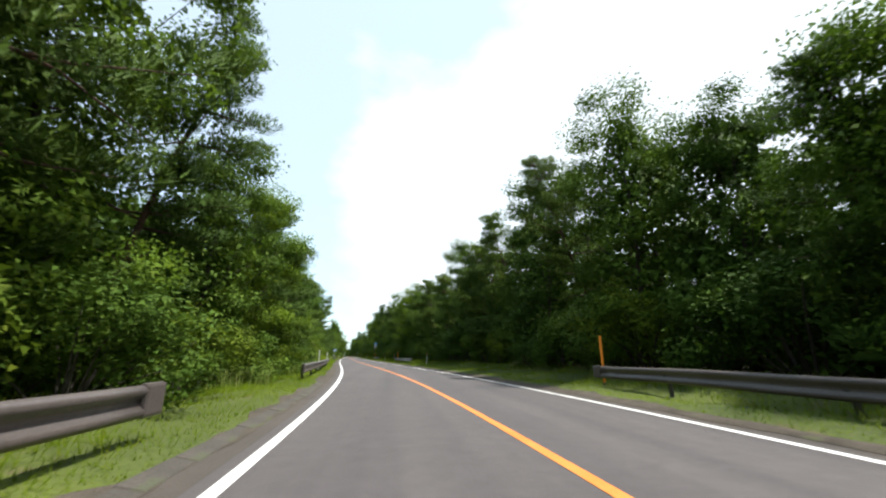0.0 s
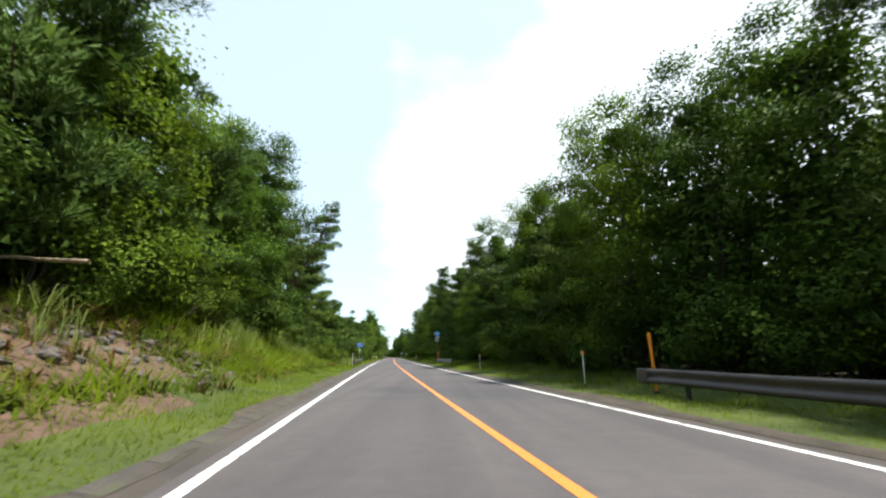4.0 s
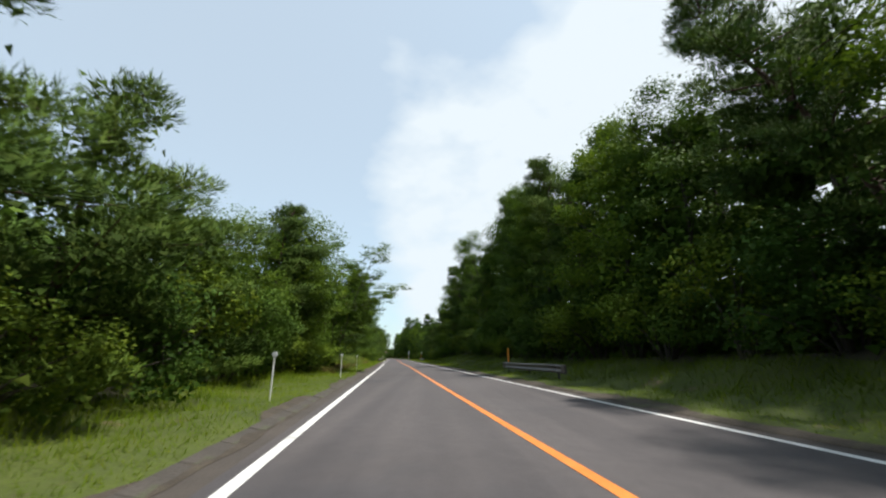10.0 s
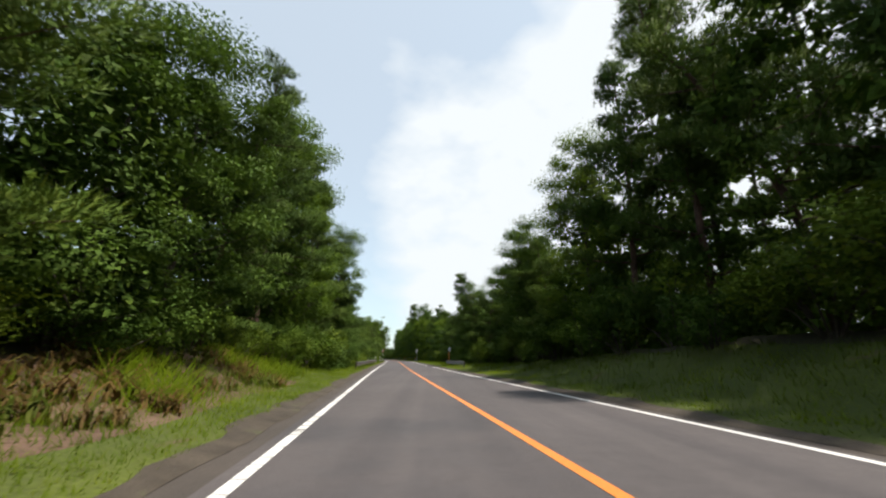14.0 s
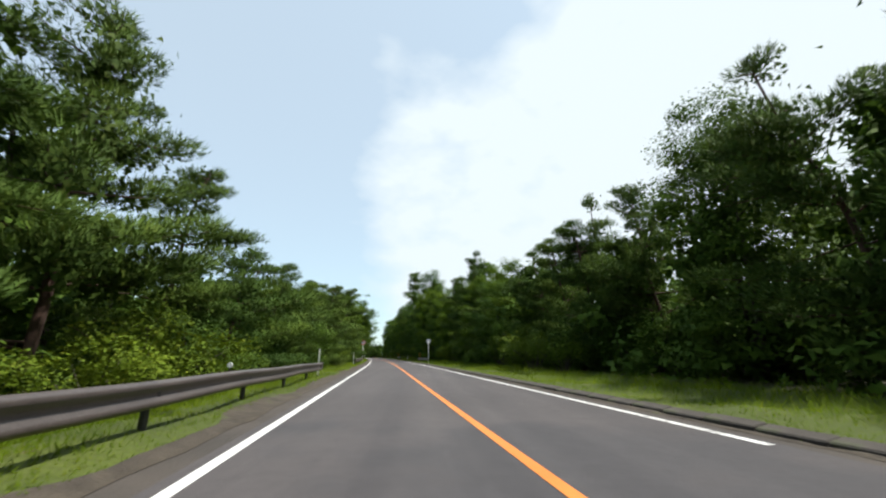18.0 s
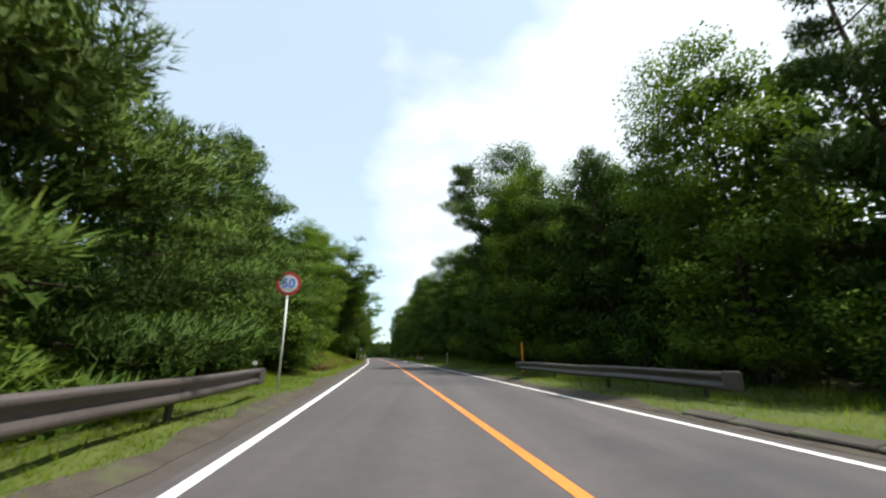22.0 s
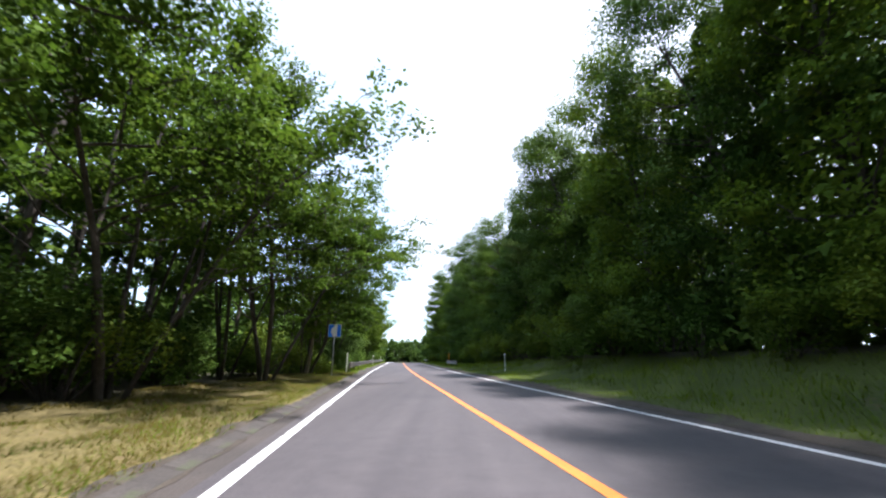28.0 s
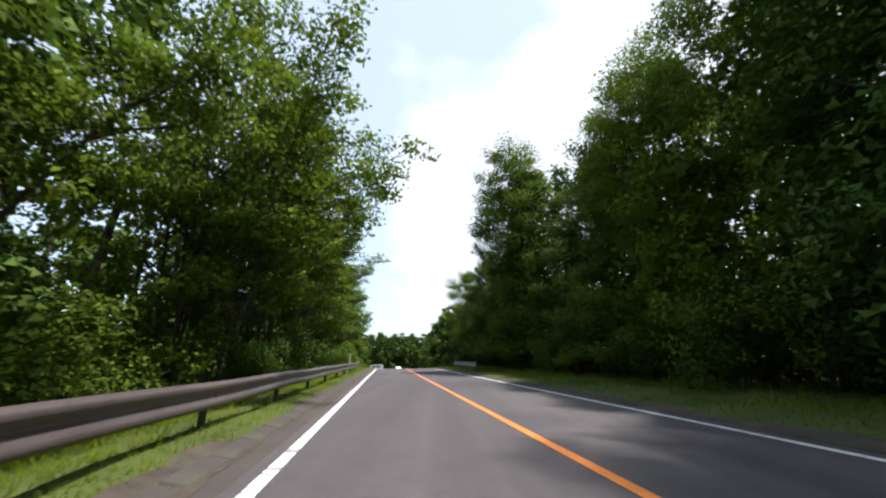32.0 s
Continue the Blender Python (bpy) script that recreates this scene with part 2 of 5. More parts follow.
_BL = [(-60, 0), (8, 0.2), (17, -0.7), (50, -0.8), (54, 1.7), (62, 2.4), (76, 2.4), (90, 1.2), (97, -0.5), (112, -0.5), (118, 0.2), (150, 0.3),
       (165, 0.5), (176, 0.4), (188, 0.5), (195, 1.2), (204, 1.5), (215, 0.8), (224, -0.8), (265, -0.8), (271, 0.1), (288, 0.0), (294, -0.6), (308, -0.6),
       (314, 0.3), (325, 0.8), (336, 1.7), (360, 1.4), (370, 0.7), (380, 0.35), (405, 0.2), (413, -1.0), (520, -1.0), (720, 0)]
_BR = [(-60, 0.3), (100, 0.6), (130, 1.4), (160, 0.9), (176, 1.4), (200, 1.7), (225, 0.6), (250, 0.15), (300, 0.15), (330, 0.4),
       (345, 0.8), (380, 1.4), (410, 1.1), (430, 0.2), (720, 0.3)]


def ground(s, d):
    """Height of the ground beside the road."""
    s, d = np.asarray(s, float), np.asarray(d, float)
    bank = np.where(d < 0, np.interp(s, *zip(*_BL)), np.interp(s, *zip(*_BR)))
    a = np.clip((np.abs(d) - 5.0) / 5.0, 0, 1)
    lip = np.clip((np.abs(d) - 4.05) / 0.3, 0, 1) * 0.09
    wob = 0.06 * np.sin(s * 0.9 + d * 1.7) * np.clip((np.abs(d) - 4.3), 0, 1) + 0.04 * np.sin(s * 2.3 - d * 2.9) * np.clip(np.abs(d) - 4.5, 0, 1)
    return level(s) + lip + bank * a * a * (3 - 2 * a) + wob


def at(s, d, z=0.0):
    """World place of a point s metres along the road and d to the right of its centre line."""
    s, d = np.asarray(s, float), np.asarray(d, float)
    p = np.interp(s, _S, _psi)
    x = np.interp(s, _S, _X) + d * np.cos(p)
    y = np.interp(s, _S, _Y) + d * np.sin(p)
    return np.stack(np.broadcast_arrays(x, y, np.asarray(z, float) + 0 * x), -1)


def spot(s, d, z=None, turn=0.0):
    """A pose at (s, d), facing along the road, on the ground unless z is given."""
    x, y, _ = at(s, d)
    zz = float(ground(s, d)) if z is None else float(level(s)) + z
    return pose(float(x), float(y), zz, 0, 0, math.degrees(heading(s)) + turn)


# ---- mesh helpers ----
def mesh_of(name, verts, faces, material, smooth=False):
    me = bpy.data.meshes.new(name)
    me.from_pydata([tuple(v) for v in np.asarray(verts, float).tolist()], [], [tuple(f) for f in faces])
    for m in material if isinstance(material, list) else [material]:
        me.materials.append(m)
    if smooth:
        me.polygons.foreach_set("use_smooth", [True] * len(me.polygons))
    me.update()
    return me


def big_mesh(name, verts, faces, material, normals=None):
    """Many equal-sized faces at once; normals: one for each face, turns it that way and shades it so."""
    verts, faces = np.asarray(verts, np.float32), np.asarray(faces, np.int32)
    if normals is not None:
        a, b, c = (verts[faces[:, i]] for i in (0, 1, 2))
        turn = (np.cross(b - a, c - a) * normals).sum(1) < 0
        faces[turn] = faces[turn][:, ::-1]
    me = bpy.data.meshes.new(name)
    n, k = faces.shape
    me.vertices.add(len(verts))
    me.vertices.foreach_set("co", verts.ravel())
    me.loops.add(n * k)
    me.loops.foreach_set("vertex_index", faces.ravel())
    me.polygons.add(n)
    me.polygons.foreach_set("loop_start", np.arange(n, dtype=np.int32) * k)
    me.polygons.foreach_set("loop_total", np.full(n, k, np.int32))
    me.materials.append(material)
    me.update(calc_edges=True)
    me.validate()
    if normals is not None:
        soft = me.attributes.new("custom_normal", "FLOAT_VECTOR", "POINT")
        per = np.zeros((len(verts), 3), np.float32)
        per[faces.ravel()] = np.repeat(normals, k, 0)
        soft.data.foreach_set("vector", per.ravel())
        me.polygons.foreach_set("use_smooth", np.ones(n, bool))
    return me


def hang(name, me, parent, m=None, label=""):
    """One mesh as one part under a thing."""
    ob = new(name, me)
    ob.parent = parent
    if m is not None:
        ob.matrix_basis = m
    return tagged(ob, label)


def part(name, bm, material, parent, label="", m=None, smooth=False):
    me = bpy.data.meshes.new(name)
    bm.to_mesh(me)
    bm.free()
    me.materials.append(material)
    if smooth:
        me.polygons.foreach_set("use_smooth", [True] * len(me.polygons))
    return hang(name, me, parent, m, label)


def box(sx, sy, sz, at_=(0, 0, 0), bevel=0.0):
    bm = bmesh.new()
    bmesh.ops.create_cube(bm, size=1, matrix=Matrix.Translation(at_) @ Matrix.Diagonal((sx, sy, sz, 1)))
    if bevel:
        bmesh.ops.bevel(bm, geom=bm.edges[:], offset=bevel, segments=2, affect="EDGES", profile=0.6)
    return bm


def rod(r1, r2, length, at_=(0, 0, 0), seg=12, turn=None):
    """A tapered rod standing on at_."""
    bm = bmesh.new()
    m = Matrix.Translation(at_) @ (turn or Matrix()) @ Matrix.Translation((0, 0, length / 2))
    bmesh.ops.create_cone(bm, cap_ends=True, segments=seg, radius1=r1, radius2=r2, depth=length, matrix=m)
    return bm


def disc(r, thick, at_=(0, 0, 0), seg=32):
    """A round plate that faces along -y."""
    return rod(r, r, thick, at_, seg, Matrix.Rotation(radians(90), 4, "X"))


def plate(outline, thick):
    """A flat plate of that outline (x, z), facing -y."""
    bm = bmesh.new()
    f = bm.faces.new([bm.verts.new((x, 0, z)) for x, z in outline])
    g = bmesh.ops.extrude_face_region(bm, geom=[f])
    bmesh.ops.translate(bm, verts=[v for v in g["geom"] if isinstance(v, bmesh.types.BMVert)], vec=(0, thick, 0))
    bmesh.ops.recalc_face_normals(bm, faces=bm.faces)
    return bm


def strip(name, s0, s1, d0, d1, z, material, step=2.0, thick=0.0):
    """A ribbon along the road between two lateral offsets."""
    ss = np.arange(s0, s1 + 0.01, step)
    if ss[-1] < s1 - 0.01:
        ss = np.append(ss, s1)
    zz = level(ss) + z
    v = np.concatenate([at(ss, d0, zz), at(ss, d1, zz)])
    n = len(ss)
    f = [(i, i + n, i + n + 1, i + 1) for i in range(n - 1)]
    return mesh_of(name, v, f, material)


# ---- ground and road ----
def build_ground():
    ss = np.concatenate([np.arange(-60, 500, 1.5), np.arange(500, 716, 6.0)])
    dd = np.array([-75, -45, -30, -22, -17, -14, -12, -10.5, -9.5, -8.7, -8, -7.3, -6.6, -6, -5.5, -5, -4.6, -4.3, -4.05, -3.9,
                   3.9, 4.05, 4.3, 4.6, 5, 5.5, 6, 6.6, 7.3, 8, 8.7, 9.5, 10.5, 12, 14, 17, 22, 30, 45, 75])
    G, D = np.meshgrid(ss, dd, indexing="ij")
    Z = ground(G, D)
    inner = np.abs(D) < 4.0
    Z[inner] = level(G[inner]) - 0.03
    Z[np.abs(D) > 70] -= 3.0
    v = at(G, D, 0.0)
    v[..., 2] = Z
    n, m = G.shape
    verts = v.reshape(-1, 3)
    faces, idx = [], []
    for i in range(n - 1):
        s = ss[i]
        for j in range(m - 1):
            d = (dd[j] + dd[j + 1]) / 2
            faces.append((i * m + j, i * m + j + 1, (i + 1) * m + j + 1, (i + 1) * m + j))
            if d < 0:
                edge = 7.8 if not (52 < s < 95 or 160 < s < 215) else 8.4
            else:
                edge = 8.8 if not (250 < s < 300) else 9.4
            k = 0 if abs(d) < edge else 1
            if d < 0 and 366 < s < 411 and abs(d) < 8.2:
                k = 2
            if d < 0 and (192 < s < 206 or 56 < s < 64 or 328 < s < 360) and 5.4 < abs(d) < 8.6:
                k = 3
            idx.append(k)
    # the same sheet runs on to the horizon
    b = len(verts)
    far = 3500.0
    verts = np.concatenate([verts, [(-far, -far, -4.2), (far, -far, -4.2), (far, far, -4.2), (-far, far, -4.2)]])
    faces.append((b, b + 1, b + 2, b + 3))
    idx.append(1)
    me = mesh_of("ground", verts, faces, [VERGE, FLOOR, DRY, SOIL], smooth=True)
    me.polygons.foreach_set("material_index", idx)
    tagged(new("ground", me), "grassy verges, banks and dark forest floor beside the road", "ground", kind="structure")


def build_road():
    tagged(new("road", strip("road", -60, 600, -3.55, 3.55, 0.0, ASPHALT)), "worn grey asphalt road with two lanes", "road", kind="structure")
    sh = tagged(new("pavement", strip("shoulder_left", -60, 600, -4.02, -3.55, -0.004, SHOULDER)), "brownish dusty asphalt shoulder along the lane", "road shoulder", kind="structure")
    tagged(new("pavement", strip("shoulder_right", -60, 600, 3.55, 4.05, -0.004, SHOULDER)), "brownish dusty asphalt shoulder along the lane", "road shoulder", kind="structure")
    w = 0.075
    tagged(new("edge_line", strip("edge_line", -60, 600, LEFT_LINE - w, LEFT_LINE + w, 0.005, WHITE_PAINT)), "solid white painted edge line on asphalt", "road marking", kind="structure")
    for a, b in ((-60, 241.3), (248.2, 600)):
        tagged(new("edge_line", strip("edge_line", a, b, RIGHT_LINE - w, RIGHT_LINE + w, 0.005, WHITE_PAINT)), "solid white painted edge line on asphalt", "road marking", kind="structure")
    tagged(new("centre_line", strip("centre_line", -60, 600, -0.075, 0.075, 0.005, YELLOW_PAINT)), "solid orange painted centre line on asphalt", "road marking", kind="structure")


def dirt_strip(left):
    """Soil and litter washed up along the asphalt's edge, ragged towards both sides."""
    sgn = -1 if left else 1
    ss = np.arange(-40, 480, 0.3)
    n = len(ss)
    rag = 0.5 + 0.5 * np.sin(ss * 1.9 + 2.0 * np.sin(ss * 0.37)) * np.sin(ss * 0.83)
    fine = rng.uniform(-0.035, 0.035, (2, n))
    inner = (3.80 if left else 3.72) + 0.14 * rag + fine[0]
    outer = (4.34 if left else 4.16) + 0.16 * np.sin(ss * 0.7 + np.sin(ss * 1.7)) + fine[1]
    kerbed = np.interp(ss, (18, 20, 50, 52, 97, 99, 112, 114, 167, 169, 321, 323, 470, 472), (1, 0, 0, 1, 1, 0, 0, 1, 1, 0, 0, 1, 1, 0)) if left else np.interp(ss, (246, 248, 304, 306), (0, 1, 1, 0))
    outer, inner = outer - 0.12 * kerbed, inner - 0.03 * kerbed
    rows = []
    for u, z in ((0.0, 0.003), (0.15, 0.022), (0.5, 0.045), (0.85, 0.07), (1.0, 0.05)):
        d = inner + (outer - inner) * u
        zz = np.maximum(level(ss) + z * (1 - 0.7 * kerbed), ground(ss, sgn * d) + 0.012 * (u > 0.4)) + (rng.uniform(-0.008, 0.008, n) if 0 < u < 1 else 0)
        rows.append(at(ss, sgn * d, zz))
    f = [(j * n + i, j * n + i + 1, (j + 1) * n + i + 1, (j + 1) * n + i) for j in range(len(rows) - 1) for i in range(n - 1)]
    tagged(new("dirt_strip", mesh_of("dirt_strip", np.concatenate(rows), f, DIRT, smooth=True)), "brown dirt and leaf litter along the asphalt's edge", "dirt", kind="structure")


build_ground()
build_road()
dirt_strip(True)
dirt_strip(False)

# ---- plants ----
def tube(pts, radii, sides=6):
    pts = np.asarray(pts, float)
    n = len(pts)
    tang = np.gradient(pts, axis=0)
    tang /= np.linalg.norm(tang, axis=1)[:, None] + 1e-9
    ref = np.eye(3)[int(np.argmin(np.abs(tang).max(axis=0)))]
    u = np.cross(tang, ref[None])
    u /= np.linalg.norm(u, axis=1)[:, None] + 1e-9
    w = np.cross(tang, u)
    a = np.linspace(0, 2 * np.pi, sides, endpoint=False)
    v = pts[:, None] + np.asarray(radii)[:, None, None] * (np.cos(a)[None, :, None] * u[:, None] + np.sin(a)[None, :, None] * w[:, None])
    f = [(i * sides + j, i * sides + (j + 1) % sides, (i + 1) * sides + (j + 1) % sides, (i + 1) * sides + j) for i in range(n - 1) for j in range(sides)]
    return v.reshape(-1, 3), f


class Wood:
    """Collects tapered tubes into one mesh."""

    def __init__(self):
        self.v, self.f, self.n = [], [], 0

    def add(self, pts, radii, sides=6):
        v, f = tube(pts, radii, sides)
        self.v.append(v)
        self.f += [tuple(i + self.n for i in q) for q in f]
        self.n += len(v)

    def mesh(self, name, material):
        return mesh_of(name, np.concatenate(self.v), self.f, material, smooth=True)


def unit(v):
    return v / (np.linalg.norm(v, axis=-1, keepdims=True) + 1e-9)


def leaf_mesh(name, centres, size, material, g, flat=0.5, slim=0.42, out=None, extra=None, folded=True):
    """Pointed leaves, one at each centre, that lie along the outside of their clump; extra: sprays deeper inside, their size and outward ways."""
    n = len(centres)
    size = np.ones((n, 1)) * size
    if extra is not None:
        centres = np.concatenate([centres, extra[0]])
        size = np.concatenate([size, np.full((len(extra[0]), 1), extra[1])])
        out = np.concatenate([out, extra[2]])
        n = len(centres)
    ax = g.normal(size=(n, 3))
    ax[:, 2] = ax[:, 2] * 0.6 - 0.25
    ax = unit(unit(ax) + 0.35 * out)
    nor = g.normal(size=(n, 3)) * 0.6
    nor[:, 2] = np.abs(nor[:, 2]) + flat
    nor = nor + 1.1 * out
    side = unit(np.cross(ax, nor))
    up = np.cross(side, ax)
    L = size * g.uniform(0.65, 1.35, (n, 1))
    base = centres - ax * L * 0.5
    tip = centres + ax * L * 0.5
    mid = centres - ax * L * 0.06
    fold = up * L * 0.10
    a, b = mid + side * L * slim + fold, mid - side * L * slim + fold
    soft = unit(out + 0.16 * g.normal(size=(n, 3)) + np.array([0, 0, 0.25]))
    if folded:
        v = np.stack([base, a, tip, b], 1).reshape(-1, 3)
        f = np.arange(n * 4).reshape(n, 4)
    else:
        lop = g.uniform(0.25, 1.0, (n, 1))
        v = np.stack([a - ax * L * 0.22, tip + ax * L * 0.06, b - ax * L * 0.45 * lop], 1).reshape(-1, 3)
        f = np.arange(n * 3).reshape(n, 3)
    return big_mesh(name, v, f, material, soft)


def tuft_mesh(name, centres, size, material, g, blades=4, width=0.125, out=None, inner=None):
    """Needle tufts: a few slim blades that spread from each centre; inner: older sprays under them, their size and outward ways."""
    n = len(centres)
    c = np.repeat(centres, blades, 0) + g.normal(size=(n * blades, 3)) * size * 0.2
    o = np.repeat(out, blades, 0)
    ax = g.normal(size=(n * blades, 3))
    flat = unit(o * np.array([1, 1, 0.25]))
    ax = unit(0.50 * unit(ax) + 0.75 * flat + np.array([0, 0, 0.50]))
    face = g.normal(size=(n * blades, 3)) * 0.8 + np.array([0, 0, 0.6]) + o
    side = unit(np.cross(ax, face))
    L = size * g.uniform(0.6, 1.3, (n * blades, 1))
    v = np.stack([c + side * L * width, c + ax * L, c - side * L * width], 1).reshape(-1, 3)
    f = np.arange(n * blades * 3).reshape(-1, 3)
    soft = unit(o + 0.14 * g.normal(size=(n * blades, 3)) + np.array([0, 0, 0.2]))
    if inner is not None:
        c, q, o = inner
        side = unit(g.normal(size=c.shape))
        ax = unit(np.cross(side, o + 0.4 * g.normal(size=c.shape)))
        v = np.concatenate([v, np.stack([c - ax * q * 0.5 + side * q * 0.4, c + ax * q * 0.6, c - ax * q * 0.5 - side * q * 0.4], 1).reshape(-1, 3)])
        f = np.arange(len(v)).reshape(-1, 3)
        soft = np.concatenate([soft, o])
    return big_mesh(name, v, f, material, soft)


def curve_pts(p0, direction, length, n, g, wander=0.15, lift=0.0):
    pts, d = [np.array(p0, float)], unit(np.array(direction, float))
    for i in range(n):
        d = unit(d + g.normal(size=3) * wander + np.array([0, 0, lift]))
        pts.append(pts[-1] + d * length / n)
    return np.array(pts)


def lit_side(x, y):
    """Trees at the edge of woods grow thick towards the open side, their local +x."""
    return 0.30 + 0.70 * np.clip((x / (np.hypot(x, y) + 1e-6) + 0.55) / 1.2, 0, 1)


def leaf_clumps(g, cen, rad, count, flat=0.6, one_sided=True):
    """Leaf places in sprays round each clump's centre, and the ways they face."""
    share = rad ** 2 * (lit_side(cen[:, 0], cen[:, 1]) if one_sided else 1.0)
    k = g.choice(len(cen), count, p=share / share.sum())
    spray = unit(g.normal(size=(len(cen), 16, 3)))
    dirs = unit(spray[k, g.integers(0, 16, count)] + 0.42 * g.normal(size=(count, 3)))
    dirs[:, 2] += 0.40
    off = dirs * (g.uniform(0.02, 1.0, (count, 1)) ** 0.42) * g.choice((1.0, 1.0, 1.0, 0.85, 1.22), (count, 1)) * rad[k][:, None] * np.array([1.15, 1.15, flat])
    return cen[k] + off, dirs


def broadleaf(seed, h, r, leaves, size, material, low=0.06, clumps=40, label="", folded=False):
    """A full crown of overlapping clumps that reaches down almost to the ground."""
    g = np.random.default_rng(seed)
    tree = new("broadleaf_tree")
    wood = Wood()
    trunk = curve_pts((0, 0, -0.5), (0, 0, 1), h * 0.86, 9, g, 0.06, 0.10)
    tr = 0.011 * h + 0.03
    wood.add(trunk, np.linspace(tr, tr * 0.22, len(trunk)), 8)
    cen, rad = [], []
    for i in range(clumps):
        u = low + (1 - low) * (i + g.uniform(0, 0.8)) / clumps
        z = u * h
        env = r * (0.74 + 0.26 * math.sin(math.pi * min(1, u * 1.1))) * (1.0 if u < 0.62 else max(0.16, math.sqrt(max(0.0, 1 - ((u - 0.62) / 0.40) ** 2))))
        a = i * 2.4 + g.uniform(-0.6, 0.6)
        rr = env * (g.uniform(0.25, 1.0) ** 0.5)
        zi = min(max(0.3, z - rr * g.uniform(0.35, 0.75)), h * 0.76)
        ox, oy = (np.interp(z, trunk[:, 2], trunk[:, k]) for k in (0, 1))
        c = np.array([ox + math.cos(a) * rr, oy + math.sin(a) * rr, z])
        p0 = np.array([np.interp(zi, trunk[:, 2], trunk[:, k]) for k in range(3)])
        mid = (p0 + c) / 2 + g.normal(size=3) * 0.12 * rr + np.array([0, 0, -0.08 * rr])
        br = max(0.014, tr * 0.36 * (1 - 0.7 * u))
        wood.add([p0, mid, c], [br, br * 0.6, br * 0.2], 4)
        cen.append(c)
        rad.append(g.uniform(0.65, 1.3) * (0.20 * r + 0.42))
    cen, rad = np.array(cen), np.array(rad)
    pts, dirs = leaf_clumps(g, cen, rad, leaves)
    way = unit(pts * np.array([1, 1, 0.08]))
    dirs = unit(dirs * np.array([0.8, 0.8, 1.3]) + 0.35 * way)
    # the shaded inside of the crown
    inner = int(leaves * 0.26)
    z = g.uniform(low, 0.9, inner) * h
    a, q = g.uniform(0, 6.28, inner), g.uniform(0, 0.5, inner) ** 0.6 * r * np.clip((1.02 - z / h) / 0.4, 0.2, 1)
    core = np.stack([np.cos(a) * q - 0.12 * r, np.sin(a) * q * 1.25, z], 1)
    core_out = np.stack([np.cos(a), np.sin(a), 0.3 + 0 * a], 1)
    hang("trunk", wood.mesh("trunk", BARK_GREY), tree, label="grey-brown trunk and limbs")
    hang("crown", leaf_mesh("crown", pts, size, material, g, out=dirs, extra=(core, 0.13 + 0.010 * h, core_out), folded=folded), tree, label="green leafy crown with gaps")
    return tagged(tree, label or "leafy green deciduous tree at the forest edge", "tree", "roadside deciduous trees")


def multistem(seed, h, r, leaves, size, stems=4):
    """A light tree of several thin leaning stems, with small clumps of leaves and much sky between them."""
    g = np.random.default_rng(seed)
    tree = new("multi_stemmed_tree")
    wood = Wood()
    cen, rad = [], []
    turn = g.uniform(0, 6.28)
    for i in range(stems):
        a = turn + i * 6.28 / stems + g.uniform(-0.4, 0.4)
        lean = g.uniform(0.08, 0.34)
        hs = h * g.uniform(0.72, 0.97)
        stem = curve_pts((0.15 * math.cos(a), 0.15 * math.sin(a), -0.4), (lean * math.cos(a) + 0.15, lean * math.sin(a), 1), hs * 1.03, 9, g, 0.07, 0.03)
        tr = g.uniform(0.06, 0.10)
        wood.add(stem, np.linspace(tr, 0.018, len(stem)), 7)
        for k in range(11):
            t = g.uniform(0.26, 0.98)
            p0 = np.array([np.interp(t, np.linspace(0, 1, len(stem)), stem[:, q]) for q in range(3)])
            b = a + g.normal() * 1.1
            ln = r * g.uniform(0.35, 0.85) * (1.15 - 0.7 * t)
            br = curve_pts(p0, (math.cos(b), math.sin(b), g.uniform(0.2, 0.9)), ln, 5, g, 0.16, 0.02)
            wood.add(br, np.linspace(tr * 0.38, 0.010, len(br)), 5)
            for q in (3, 4, 5):
                cen.append(br[q] + g.normal(size=3) * 0.25)
                rad.append(g.uniform(0.35, 0.75))
            tw = curve_pts(br[3], unit(g.normal(size=3)) + np.array([0, 0, 0.4]), ln * 0.4, 3, g, 0.15)
            wood.add(tw, np.linspace(tr * 0.15, 0.008, len(tw)), 4)
            cen.append(tw[-1])
            rad.append(g.uniform(0.3, 0.6))
        cen.append(stem[-1])
        rad.append(0.7)
        # limbs that reach out over the road, the local +x
        for k in range(3):
            t = g.uniform(0.42, 0.72)
            p0 = np.array([np.interp(t, np.linspace(0, 1, len(stem)), stem[:, q]) for q in range(3)])
            b = g.normal() * 0.45
            limb = curve_pts(p0, (math.cos(b), math.sin(b), g.uniform(0.25, 0.7)), r * g.uniform(0.7, 1.05), 8, g, 0.13, -0.01)
            wood.add(limb, np.linspace(tr * 0.5, 0.010, len(limb)), 5)
            for q in range(3, len(limb)):
                for j in range(2):
                    tw = curve_pts(limb[q], unit(g.normal(size=3)) + np.array([0.3, 0, 0.1]), g.uniform(0.4, 1.0), 3, g, 0.15)
                    wood.add(tw, np.linspace(tr * 0.14, 0.007, len(tw)), 4)
                    cen.append(tw[-1])
                    rad.append(g.uniform(0.35, 0.65))
    pts, dirs = leaf_clumps(g, np.array(cen), np.array(rad), leaves, 0.5, False)
    hang("trunk", wood.mesh("trunk", BARK_GREY), tree, label="several thin dark leaning stems")
    hang("crown", leaf_mesh("crown", pts, size, LEAVES, g, out=unit(dirs), folded=True), tree, label="light green leaves in small clumps")
    return tagged(tree, "tall thin-stemmed deciduous tree leaning towards the road", "tree", "thin-stemmed trees")


